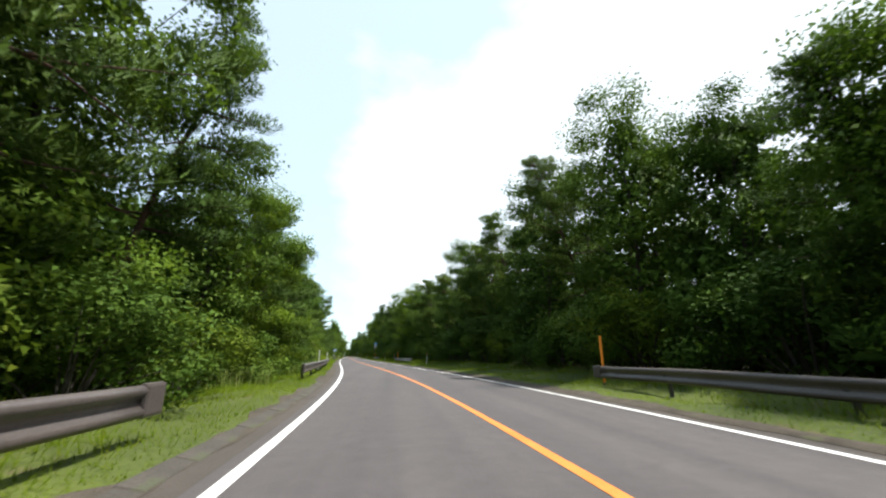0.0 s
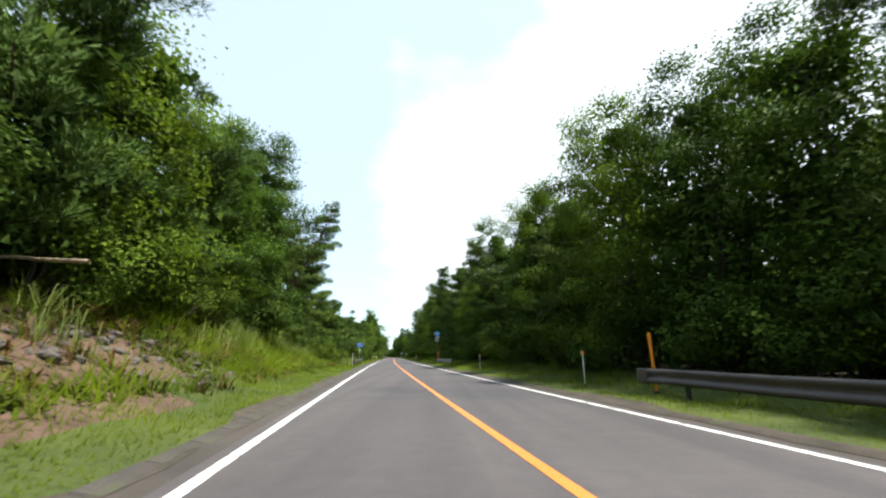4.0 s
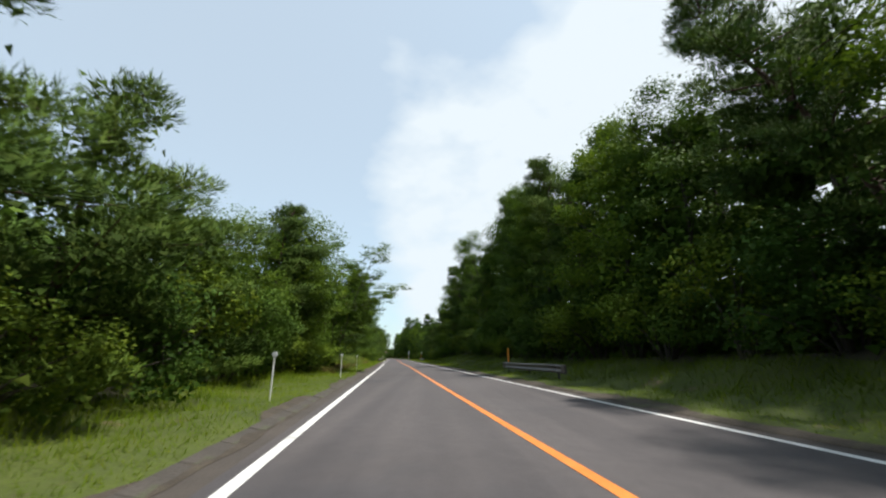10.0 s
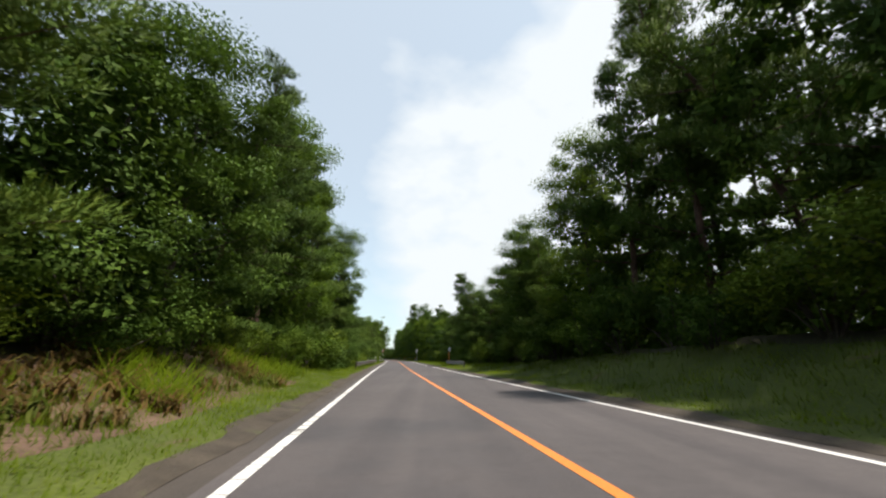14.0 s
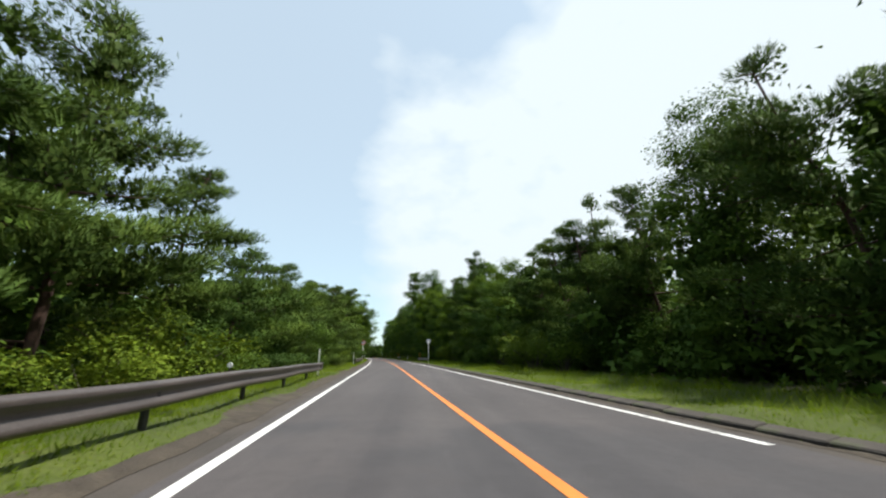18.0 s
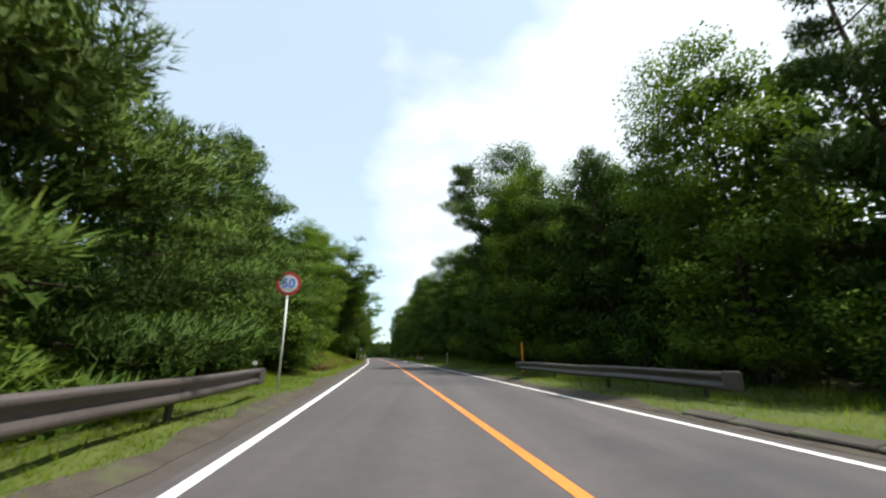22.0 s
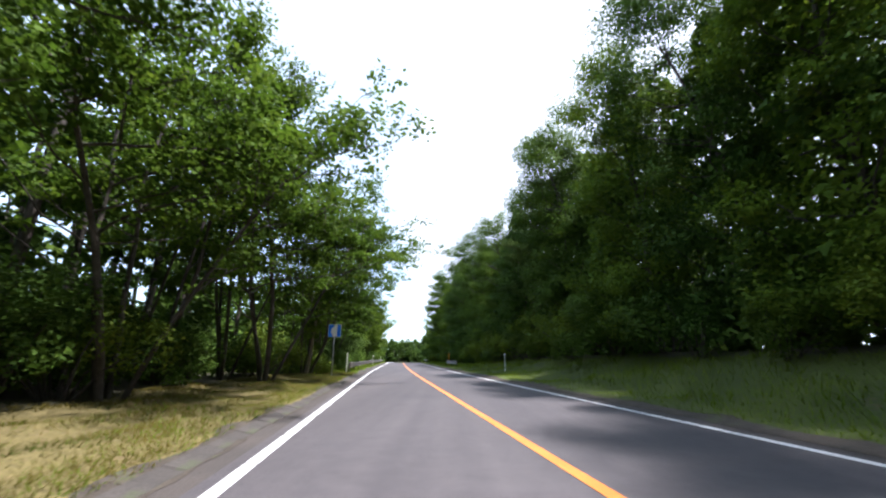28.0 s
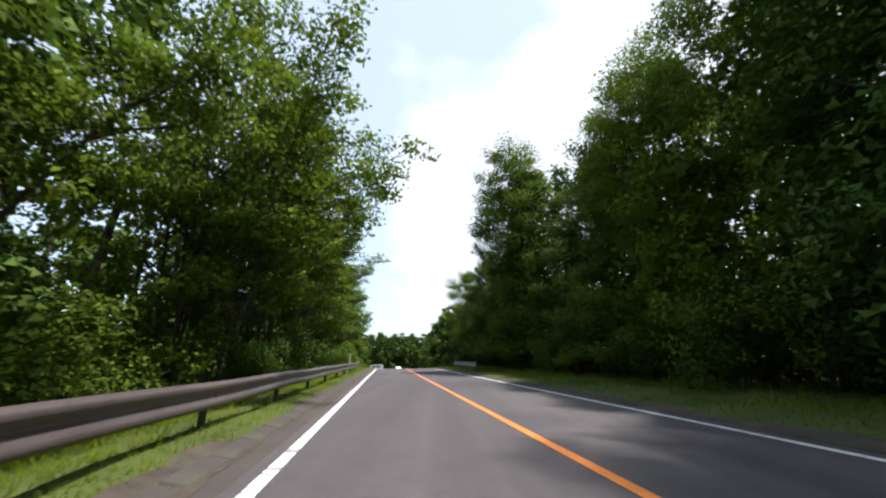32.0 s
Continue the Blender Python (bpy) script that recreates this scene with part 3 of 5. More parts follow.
def pine(seed, h, r, tufts, size, low=0.07, blades=4, label="", lopsided=0.25, crown=0.5):
    """A pine with branches in layers, each ending in flat pads of needles; crown: how high it is widest."""
    g = np.random.default_rng(seed)
    tree = new("pine_tree")
    wood = Wood()
    trunk = curve_pts((0, 0, -0.5), (g.normal() * 0.05, g.normal() * 0.05, 1), h + 0.2, 10, g, 0.07, 0.06)
    tr = 0.011 * h + 0.03
    wood.add(trunk, np.linspace(tr, 0.03, len(trunk)), 8)
    z, lean = low * h, g.uniform(0, 6.28)
    rows = []
    while z < h * 0.985:
        u = z / h
        env = r * (0.82 + 0.18 * min(1, u / 0.3)) * (1.0 if u < crown else max(0.10, 1 - ((u - crown) / (1.03 - crown)) ** 1.3))
        for b in range(int(g.integers(4, 6))):
            a = g.uniform(0, 6.28)
            ln = env * g.uniform(0.5, 1.08) * (1 + lopsided * math.cos(a - lean))
            rows.append((z + g.uniform(-0.25, 0.25), a, ln, u))
        z += g.uniform(0.8, 1.25) * (0.62 + 0.035 * h)
    total = sum(q[2] * float(lit_side(math.cos(q[1]), math.sin(q[1]))) for q in rows)
    pts, outs, core, core_out = [], [], [], []
    for z, a, ln, u in rows:
        p0 = np.array([np.interp(z, trunk[:, 2], trunk[:, k]) for k in range(3)])
        d = np.array([math.cos(a), math.sin(a), -0.04 + 0.34 * u])
        br = curve_pts(p0, d, ln, 4, g, 0.10, 0.03)
        wood.add(br[::2], np.linspace(max(0.018, tr * 0.26), 0.010, 3), 4)
        n = max(8, int(tufts * ln * float(lit_side(math.cos(a), math.sin(a))) / total))
        k = int(g.integers(3, 6))
        t = np.linspace(0.36, 1.0, k)
        pad = np.stack([np.interp(t, np.linspace(0, 1, 5), br[:, q]) for q in range(3)], 1)
        side = np.array([-math.sin(a), math.cos(a), 0])
        pad = pad + side[None] * (g.uniform(-1, 1, k) * 0.34 * ln * (1.15 - t))[:, None]
        pick = g.integers(0, k, n)
        wide = (0.15 * ln + 0.26) * g.uniform(0.8, 1.2, k)[pick][:, None]
        o = unit(g.normal(size=(n, 3)) + np.array([0, 0, 0.25]))
        c = pad[pick] + o * (g.uniform(0.15, 1, (n, 1)) ** 0.5) * np.concatenate([wide, wide, 0.07 + 0.28 * wide], 1)
        c[:, 2] += 0.10
        pts.append(c)
        outs.append(unit(o * np.array([0.7, 0.7, 1.3]) + np.array([0.42 * math.cos(a), 0.42 * math.sin(a), 0.40])))
        # bare twigs and old needles under the pads
        q = max(3, int(n * 0.32))
        core.append(pad[g.integers(0, k, q)] * np.array([0.8, 0.8, 1]) + g.normal(size=(q, 3)) * np.array([0.3, 0.3, 0.22]) - np.array([0, 0, 0.1]))
        core_out.append(np.repeat(unit(np.array([[math.cos(a), math.sin(a), 0.2]])), q, 0))
    hang("trunk", wood.mesh("trunk", BARK_PINE), tree, label="reddish-brown pine trunk and branches")
    hang("crown", tuft_mesh("crown", np.concatenate(pts), size, NEEDLES, g, blades, 0.068, out=np.concatenate(outs), inner=(np.concatenate(core), 0.13 + 0.004 * h, np.concatenate(core_out))), tree, label="dark green needles in flat layers")
    return tagged(tree, label or "dark green pine with layered branches at the forest edge", "tree", "roadside pines")


def shrub(seed, h, r, leaves, size, material, label=""):
    g = np.random.default_rng(seed)
    bush = new("shrub")
    wood = Wood()
    cen = []
    for i in range(11):
        a, rr = g.uniform(0, 6.28), r * g.uniform(0.15, 0.85)
        c = np.array([math.cos(a) * rr, math.sin(a) * rr, h * g.uniform(0.25, 0.85) * (1.1 - 0.45 * rr / r)])
        wood.add([(0.1 * math.cos(a), 0.1 * math.sin(a), -0.2), c * np.array([0.5, 0.5, 0.6]), c], [0.03, 0.02, 0.008], 4)
        cen.append(c)
    cen = np.array(cen)
    k = g.integers(0, len(cen), leaves)
    spray = unit(g.normal(size=(len(cen), 9, 3)))
    dirs = unit(spray[k, g.integers(0, 9, leaves)] + 0.34 * g.normal(size=(leaves, 3)))
    p = cen[k] + dirs * (g.uniform(0.1, 1, (leaves, 1)) ** 0.5) * np.array([0.42 * r, 0.42 * r, 0.30 * h])
    p[:, 2] = np.maximum(p[:, 2], 0.04)
    hang("stem", wood.mesh("stem", BARK_GREY), bush)
    hang("foliage", leaf_mesh("foliage", p, size, material, g, out=dirs, folded=False), bush)
    return tagged(bush, label or "dense green shrub at the edge of the woods", "shrub", "roadside shrubs")


PINES = ([(pine(100 + i, 6.5, 2.7, 6300, 0.175, crown=0.35), 6.5) for i in range(3)] + [(pine(110 + i, 10.0, 3.4, 9800, 0.195, crown=0.42), 10.0) for i in range(4)]
         + [(pine(120 + i, 15.0, 4.0, 12500, 0.225, 0.08), 15.0) for i in range(3)])
BROADS = ([(broadleaf(200 + i, 7.0, 2.6, 13000, 0.106, (LEAVES, LEAVES_DEEP)[i % 2], 0.06, 24), 7.0) for i in range(3)]
          + [(broadleaf(210 + i, 11.0, 3.2, 21000, 0.12, (LEAVES, LEAVES_DEEP)[i % 2], 0.06, 30), 11.0) for i in range(4)]
          + [(broadleaf(220 + i, 16.0, 3.9, 30000, 0.14, (LEAVES_DEEP, LEAVES)[i % 2], 0.06, 44), 16.0) for i in range(4)])
SPREADING = [(multistem(240 + i, 15.0, 4.6, 20000, 0.135), 15.0) for i in range(4)]
SHRUBS = [(shrub(500 + i, 2.4, 1.7, 5200, 0.08, (SHRUB, LEAVES_DEEP)[i % 2]), 2.4) for i in range(4)]
USED = set()


def plant(kinds, s, d, h, turn, wide=1.0):
    """Stand a copy of the kind nearest in size at (s, d), h metres tall; the first use moves the original itself."""
    near = min(abs(h0 - h) for _, h0 in kinds)
    choice = [q for q in kinds if abs(q[1] - h) <= near + 0.01]
    src, h0 = choice[int(s * 7.3 + abs(d) * 3.1) % len(choice)]
    k = h / h0
    m = spot(s, d, None, turn)
    if src.name in USED:
        src = copy_thing(src, m)
    else:
        USED.add(src.name)
        src.matrix_basis = m
    src.scale = (k * wide, k * wide, k)
    return src


# heights of the tree line on both sides, every 6 m along the road from 30 m behind the start
TOP_AT = np.arange(89) * 6.0 - 30.0
TOP_L = [12.0, 12.0, 12.1, 12.2, 12.3, 12.4, 16.3, 12.6, 9.5, 10.3, 11.3, 7.5, 9.4, 6.8, 14.0, 14.8, 10.0, 12.7, 14.5, 14.5, 14.5, 13.9, 7.4, 9.9, 5.8, 6.5, 7.4, 7.2, 5.7, 6.9,
         5.6, 9.4, 7.9, 8.0, 6.7, 7.0, 7.2, 8.3, 10.4, 12.7, 15.7, 19.0, 18.1, 19.0, 10.5, 7.4, 11.1, 12.8, 8.2, 5.6, 6.8, 6.8, 8.8, 8.9, 8.3, 12.0, 6.8, 6.0, 15.1, 10.7,
         8.3, 11.5, 16.5, 16.5, 16.5, 16.5, 16.3, 16.5, 16.5, 12.4, 15.5, 16.5, 16.5, 13.4, 9.8, 6.2, 6.3, 6.9, 8.1, 10.8, 16.5, 16.5, 16.5, 12.6, 12.3, 12.4, 12.5, 12.6, 12.6]
TOP_R = [10.2, 10.1, 9.9, 9.8, 9.7, 9.2, 8.2, 12.0, 14.0, 14.9, 12.8, 11.7, 14.9, 12.0, 12.3, 11.4, 12.1, 14.9, 12.5, 16.7, 13.3, 16.5, 9.6, 12.2, 14.9, 19.8, 13.3, 15.1, 12.6, 14.1,
         13.2, 14.7, 19.3, 14.8, 17.3, 21.3, 10.1, 15.8, 18.2, 21.1, 18.1, 10.3, 13.3, 12.3, 9.8, 13.5, 11.0, 10.8, 11.6, 8.7, 8.7, 9.4, 8.8, 9.6, 15.2, 13.5, 14.0, 9.5, 13.0, 14.0,
         18.5, 18.6, 12.6, 13.6, 17.6, 16.5, 13.3, 15.9, 17.5, 17.5, 17.3, 17.5, 16.1, 17.0, 16.8, 15.8, 14.9, 17.7, 14.6, 19.6, 16.7, 14.6, 13.7, 21.5, 12.4, 13.0, 13.0, 13.0, 13.0]


def pine_share(s, left):
    pts = ([(-60, .6), (40, .6), (50, .4), (90, .5), (97, 1.0), (126, 1.0), (150, .8), (158, .35), (174, .5), (178, 1.0), (190, 1.0), (195, .6), (225, .8), (266, .8), (270, 1.0), (292, 1.0), (296, .8), (320, .7), (335, .15), (415, .1), (425, .4), (440, .15), (720, .3)] if left else
           [(-60, .5), (60, .55), (100, .4), (130, .45), (170, .5), (225, .75), (300, .75), (320, .4), (350, .35), (425, .12), (720, .1)])
    return np.interp(s, *zip(*pts))


def build_woods():
    deep_s, deep_d, deep_h, low_s, low_d = [], [], [], [], []
    for left in (True, False):
        sgn = -1 if left else 1
        top = TOP_L if left else TOP_R
        s = -28.0
        while s < 500:  # the forest edge
            h = float(np.interp(s, TOP_AT, top)) * rng.uniform(0.92, 1.05)
            is_pine = rng.random() < pine_share(s, left)
            over = left and (344 < s < 368 or 376 < s < 418 or 441 < s < 472)
            d0 = (9.8 if 344 < s < 368 else 8.6 if over else 9.6 if 53 < s < 92 else 9.0 if 166 < s < 210 or 326 < s < 364 else 8.7) if left else (11.0 if 254 < s < 280 else 10.6 if 366 < s < 438 else 9.3 if 441 < s < 475 else 9.9)
            d = sgn * (d0 + rng.uniform(-0.4, 1.0))
            h -= float(ground(s, d))
            wide = min(1.12, max(0.84, (10.0 / h) ** 0.3 * 0.96))
            kinds = SPREADING if over else PINES if is_pine else BROADS
            turn = rng.uniform(-50, 50) + (0 if left else 180)
            if not (over and int(s * 3) % 3 == 0):  # lighter woods there
                plant(kinds, s, d, h, turn, wide)
            s += rng.uniform(3.3, 4.6) * (1.25 if over and not 441 < s < 447 else 1.0)
        s = -34.0
        while s < 520:  # deeper rows
            h = float(np.interp(s, TOP_AT, top))
            for d, k in ((12.2, 0.93), (15.5, 0.96), (19.5, 1.0)):
                deep_s.append(s + rng.uniform(-1, 1) + (d - 12.2) * 0.6)
                deep_d.append(sgn * (d + rng.uniform(-1, 1.4)))
                deep_h.append(h * k * rng.uniform(0.8, 1.08))
            s += rng.uniform(4.4, 5.8)
        for s in np.arange(-34, 520, 4.4):
            for d in (11.0, 14.5, 19.0, 24.0):
                low_s.append(s + rng.uniform(-1.2, 1.2))
                low_d.append(sgn * (d + rng.uniform(-0.8, 0.8)))
        s = -20.0
        while s < 496:  # shrubs in front of the trunks
            if left and 357 < s < 367:
                s += 2.0
                continue
            gap = (left and (53 < s < 90 or 168 < s < 208 or 328 < s < 410)) or ((not left) and 250 < s < 262)
            h, wide = rng.uniform(1.5, 3.9) * (0.75 if gap else 1.0), rng.uniform(0.95, 1.35)
            front = (5.6 if left else 6.6) + (1.7 if gap else 0) + (1.6 if not left and 236 < s < 256 else 0)
            plant(SHRUBS, s, sgn * (front + rng.uniform(0, 0.8) + 1.7 * h / 2.4 * wide * 0.8), h, rng.uniform(0, 360), wide)
            s += rng.uniform(2.4, 3.6)
    for kinds, s, d, h, turn, wide in (
            (SPREADING, 165.8, -7.2, 10.5, 10, 1.25), (BROADS, 168.0, -9.6, 8.5, 0, 1.0), (SPREADING, 353.5, -9.2, 18.0, 4, 1.15), (SPREADING, 359.0, -9.2, 14.0, -10, 1.3), (SPREADING, 366.0, -8.8, 14.5, 12, 1.15),
            (SPREADING, 391.0, -7.8, 13.0, -15, 1.1), (SPREADING, 398.5, -6.8, 12.6, 8, 1.3), (SPREADING, 408.0, -7.2, 14.5, -12, 1.15), (SPREADING, 416.0, -7.6, 15.0, 10, 1.0), (SPREADING, 449.5, -7.6, 13.0, 0, 1.05), (SPREADING, 457.0, -9.0, 13.5, 0, 0.9),
            (SHRUBS, 343.5, -9.0, 3.0, 10, 1.2), (SHRUBS, 347.0, -9.3, 2.8, 100, 1.25), (SHRUBS, 350.5, -9.0, 3.0, 200, 1.2), (SHRUBS, 354.0, -8.9, 2.6, 300, 1.25), (SHRUBS, 357.2, -8.6, 2.8, 60, 1.1),
            (SHRUBS, 367.4, -7.4, 3.2, 70, 1.2), (SHRUBS, 364.4, -8.3, 3.6, 170, 1.3), (SHRUBS, 362.6, -7.9, 2.4, 250, 1.1), (SHRUBS, 390.5, -8.4, 2.2, 30, 1.2), (SHRUBS, 394.5, -8.8, 2.0, 140, 1.2), (SHRUBS, 401.0, -8.0, 1.2, 80, 1.2), (PINES, 29.0, -9.6, 12.2, 20, 0.95),
            (PINES, 103.8, -9.3, 9.3, 0, 1.0), (PINES, 127.0, -8.4, 8.8, 20, 0.85), (PINES, 303.0, -8.0, 11.5, 15, 1.0), (PINES, 330.5, 9.8, 21.0, 170, 0.9), (PINES, 323.0, 10.4, 15.0, 200, 1.0), (BROADS, 318.8, 10.8, 12.5, 180, 1.0),
            (BROADS, 319.5, -6.7, 4.6, 20, 1.15), (BROADS, 324.5, -7.6, 3.8, 0, 1.15), (PINES, 283.0, -7.5, 7.8, 30, 0.75), (PINES, 263.0, 11.0, 10.4, 180, 0.75),
            (PINES, 159.0, -8.2, 10.2, 0, 0.9), (SHRUBS, 154.5, -7.6, 2.6, 40, 1.2), (SHRUBS, 158.0, -7.5, 2.2, 160, 1.2), (SHRUBS, 161.8, -7.7, 2.4, 290, 1.1)):
        plant(kinds, s, d, h, turn, wide)
    # past the crest: both sides, then the woods across the far end
    for i in range(330):
        deep_s.append(594 + rng.uniform(-4, 8) + 12 * (i % 3))
        deep_d.append(-66 + i * 0.4 + rng.uniform(-1, 1))
        deep_h.append(rng.uniform(13.0, 15.5))
    for i in range(26):
        for sgn in (-1, 1):
            deep_s.append(505 + i * 4.2)
            deep_d.append(sgn * (8.6 + 0.16 * i + rng.uniform(0, 2.5)))
            deep_h.append(rng.uniform(8.5, 11.5))
    for s in np.arange(-40, 520, 4.6):
        for sgn, top in ((-1, TOP_L), (1, TOP_R)):
            deep_s.append(s + rng.uniform(-1, 1))
            deep_d.append(sgn * rng.uniform(24, 33))
            deep_h.append(float(np.interp(s, TOP_AT, top)) * rng.uniform(0.95, 1.15))
    for s in np.arange(-50, 600, 5.5):
        for sgn, top in ((-1, TOP_L), (1, TOP_R)):
            for d in (40, 50, 60):
                deep_s.append(s + rng.uniform(-2, 2))
                deep_d.append(sgn * (d + rng.uniform(-5, 5)))
                deep_h.append(float(np.interp(s, TOP_AT, top)) * rng.uniform(0.9, 1.15))
    far_woods(np.array(deep_s), np.array(deep_d), np.array(deep_h))
    undergrowth(np.array(low_s), np.array(low_d))


def far_woods(s, d, h):
    """Trees deeper in the woods, too many and too dim to count."""
    g = np.random.default_rng(31)
    # fuller crowns near the edge of the woods
    n = np.where(np.abs(d) > 35, 300, np.where(s > 500, 700, np.where(np.abs(d) < 13.6, 2100, np.where(np.abs(d) < 18, 950, 620))))
    size = np.repeat(np.where(np.abs(d) > 35, 0.85, np.where(s > 500, 0.7, np.where(np.abs(d) < 13.6, 0.36, np.where(np.abs(d) < 18, 0.5, 0.56)))), n)
    k = np.repeat(np.arange(len(s)), n)
    # each crown is a stack of clumps
    m = 16
    cu, ca, cr = g.uniform(np.where(s > 560, 0.0, 0.12)[:, None], 0.97, (len(s), m)), g.uniform(0, 6.28, (len(s), m)), g.uniform(0.2, 1.0, (len(s), m))
    c = g.integers(0, m, len(k))
    u = cu[k, c]
    r = (2.2 + 0.10 * h[k]) * np.clip((1.08 - u) / 0.45, 0.15, 1.0) * cr[k, c]
    base = at(s, d, 0.0)[k]
    base[:, 2] = ground(s, d)[k]
    o = unit(g.normal(size=(len(k), 3)))
    p = base + np.stack([np.cos(ca[k, c]) * r, np.sin(ca[k, c]) * r, u * h[k]], 1) + o * g.uniform(0.2, 1, (len(k), 1)) * np.array([1.25, 1.25, 0.8])
    tagged(new("far_woods", leaf_mesh("far_woods", p, size[:, None], LEAVES_DEEP, g, out=o, folded=False)), "dark green woods behind the trees at the roadside", "woods", kind="stuff")
    w = Wood()
    for a, b, q in zip(s, d, h):
        x, y, _ = at(a, b)
        z = float(ground(a, b))
        w.add([(x, y, z - 0.3), (x + g.normal() * 0.2, y + g.normal() * 0.2, z + q * 0.45), (x + g.normal() * 0.3, y + g.normal() * 0.3, z + q * 0.9)], [0.17, 0.12, 0.04], 5)
    tagged(new("far_trunks", w.mesh("far_trunks", BARK_GREY)), "brown trunks standing deeper in the woods", "woods", kind="stuff")


def undergrowth(s, d):
    g = np.random.default_rng(32)
    n = 420
    size = np.repeat(np.where(np.abs(d) < 13, 0.32, np.where(np.abs(d) < 17, 0.46, 0.62)), n)[:, None]
    k = np.repeat(np.arange(len(s)), n)
    h = (g.uniform(2.0, 3.6, len(s)) + np.clip((np.abs(d) - 13) * 0.45, 0, 4))[k]
    base = at(s, d, 0.0)[k]
    base[:, 2] = ground(s, d)[k]
    o = unit(g.normal(size=(len(k), 3)))
    o[:, 2] = np.abs(o[:, 2])
    p = base + o * g.uniform(0.35, 1, (len(k), 1)) * np.stack([np.full(len(k), 2.3), np.full(len(k), 2.3), h], 1)
    tagged(new("undergrowth", leaf_mesh("undergrowth", p, size, LEAVES_DEEP, g, out=o, folded=False)), "dark dense undergrowth inside the woods", "undergrowth", kind="stuff")


build_woods()


def blades(name, s, d, hgt, wid, lean, material, label, segs=1):
    """Grass blades as one sheet of stuff."""
    n = len(s)
    z = ground(s, d) - 0.02
    p = at(s, d, 0.0)
    p[:, 2] = z
    a = rng.uniform(0, 2 * np.pi, n)
    dirv = np.stack([np.cos(a), np.sin(a), np.zeros(n)], 1)
    side = np.stack([-np.sin(a), np.cos(a), np.zeros(n)], 1)
    up = np.array([[0, 0, 1.0]])
    h, w = hgt[:, None], wid[:, None]
    ln = lean[:, None]
    if segs == 1:
        v = np.stack([p - side * w, p + side * w, p + up * h + dirv * ln * h], 1).reshape(-1, 3)
        me = big_mesh(name, v, np.arange(n * 3).reshape(-1, 3), material, unit(dirv * 0.25 + side * rng.normal(size=(n, 1)) * 0.25 + up))
    else:
        m1 = p + up * h * 0.62 + dirv * ln * h * 0.25
        m2 = p + up * h * 0.98 + dirv * ln * h * 0.75
        tip = p + up * h * (1.05 - 0.25 * ln) + dirv * ln * h * 1.25
        v = np.stack([p - side * w, p + side * w, m1 + side * w * 0.8, m1 - side * w * 0.8, m2 + side * w * 0.45, m2 - side * w * 0.45, tip], 1).reshape(-1, 3)
        b = np.arange(n)[:, None] * 7
        f = np.concatenate([b + [0, 1, 2], b + [0, 2, 3], b + [3, 2, 4], b + [3, 4, 5], b + [5, 4, 6]])
        me = big_mesh(name, v, f, material, np.tile(unit(dirv * 0.5 + side * rng.normal(size=(n, 1)) * 0.3 + up * 0.9), (5, 1)))
    return tagged(new(name, me), label, "grass", kind="stuff")


def low_plants():
    """Knee-high leafy plants scattered on the banks."""
    g = np.random.default_rng(33)
    c = np.array([(g.uniform(a, b), -g.uniform(5.6, 8.6)) for a, b, n in ((326, 362, 120), (176, 190, 10), (70, 92, 16)) for i in range(n)])
    n = 420
    k = np.repeat(np.arange(len(c)), n)
    o = unit(g.normal(size=(len(k), 3)))
    o[:, 2] = np.abs(o[:, 2])
    w = g.uniform(0.25, 0.62, len(c))[k]
    p = at(c[:, 0], c[:, 1])[k]
    p[:, 2] = ground(c[:, 0], c[:, 1])[k]
    p += o * (g.uniform(0.3, 1, (len(k), 1)) * w[:, None]) * np.array([1.2, 1.2, 1.0])
    tagged(new("low_plants", leaf_mesh("low_plants", p, 0.065, SHRUB, g, out=o, folded=False)), "knee-high bright green leafy plants on the bank", "plants", kind="stuff")


low_plants()


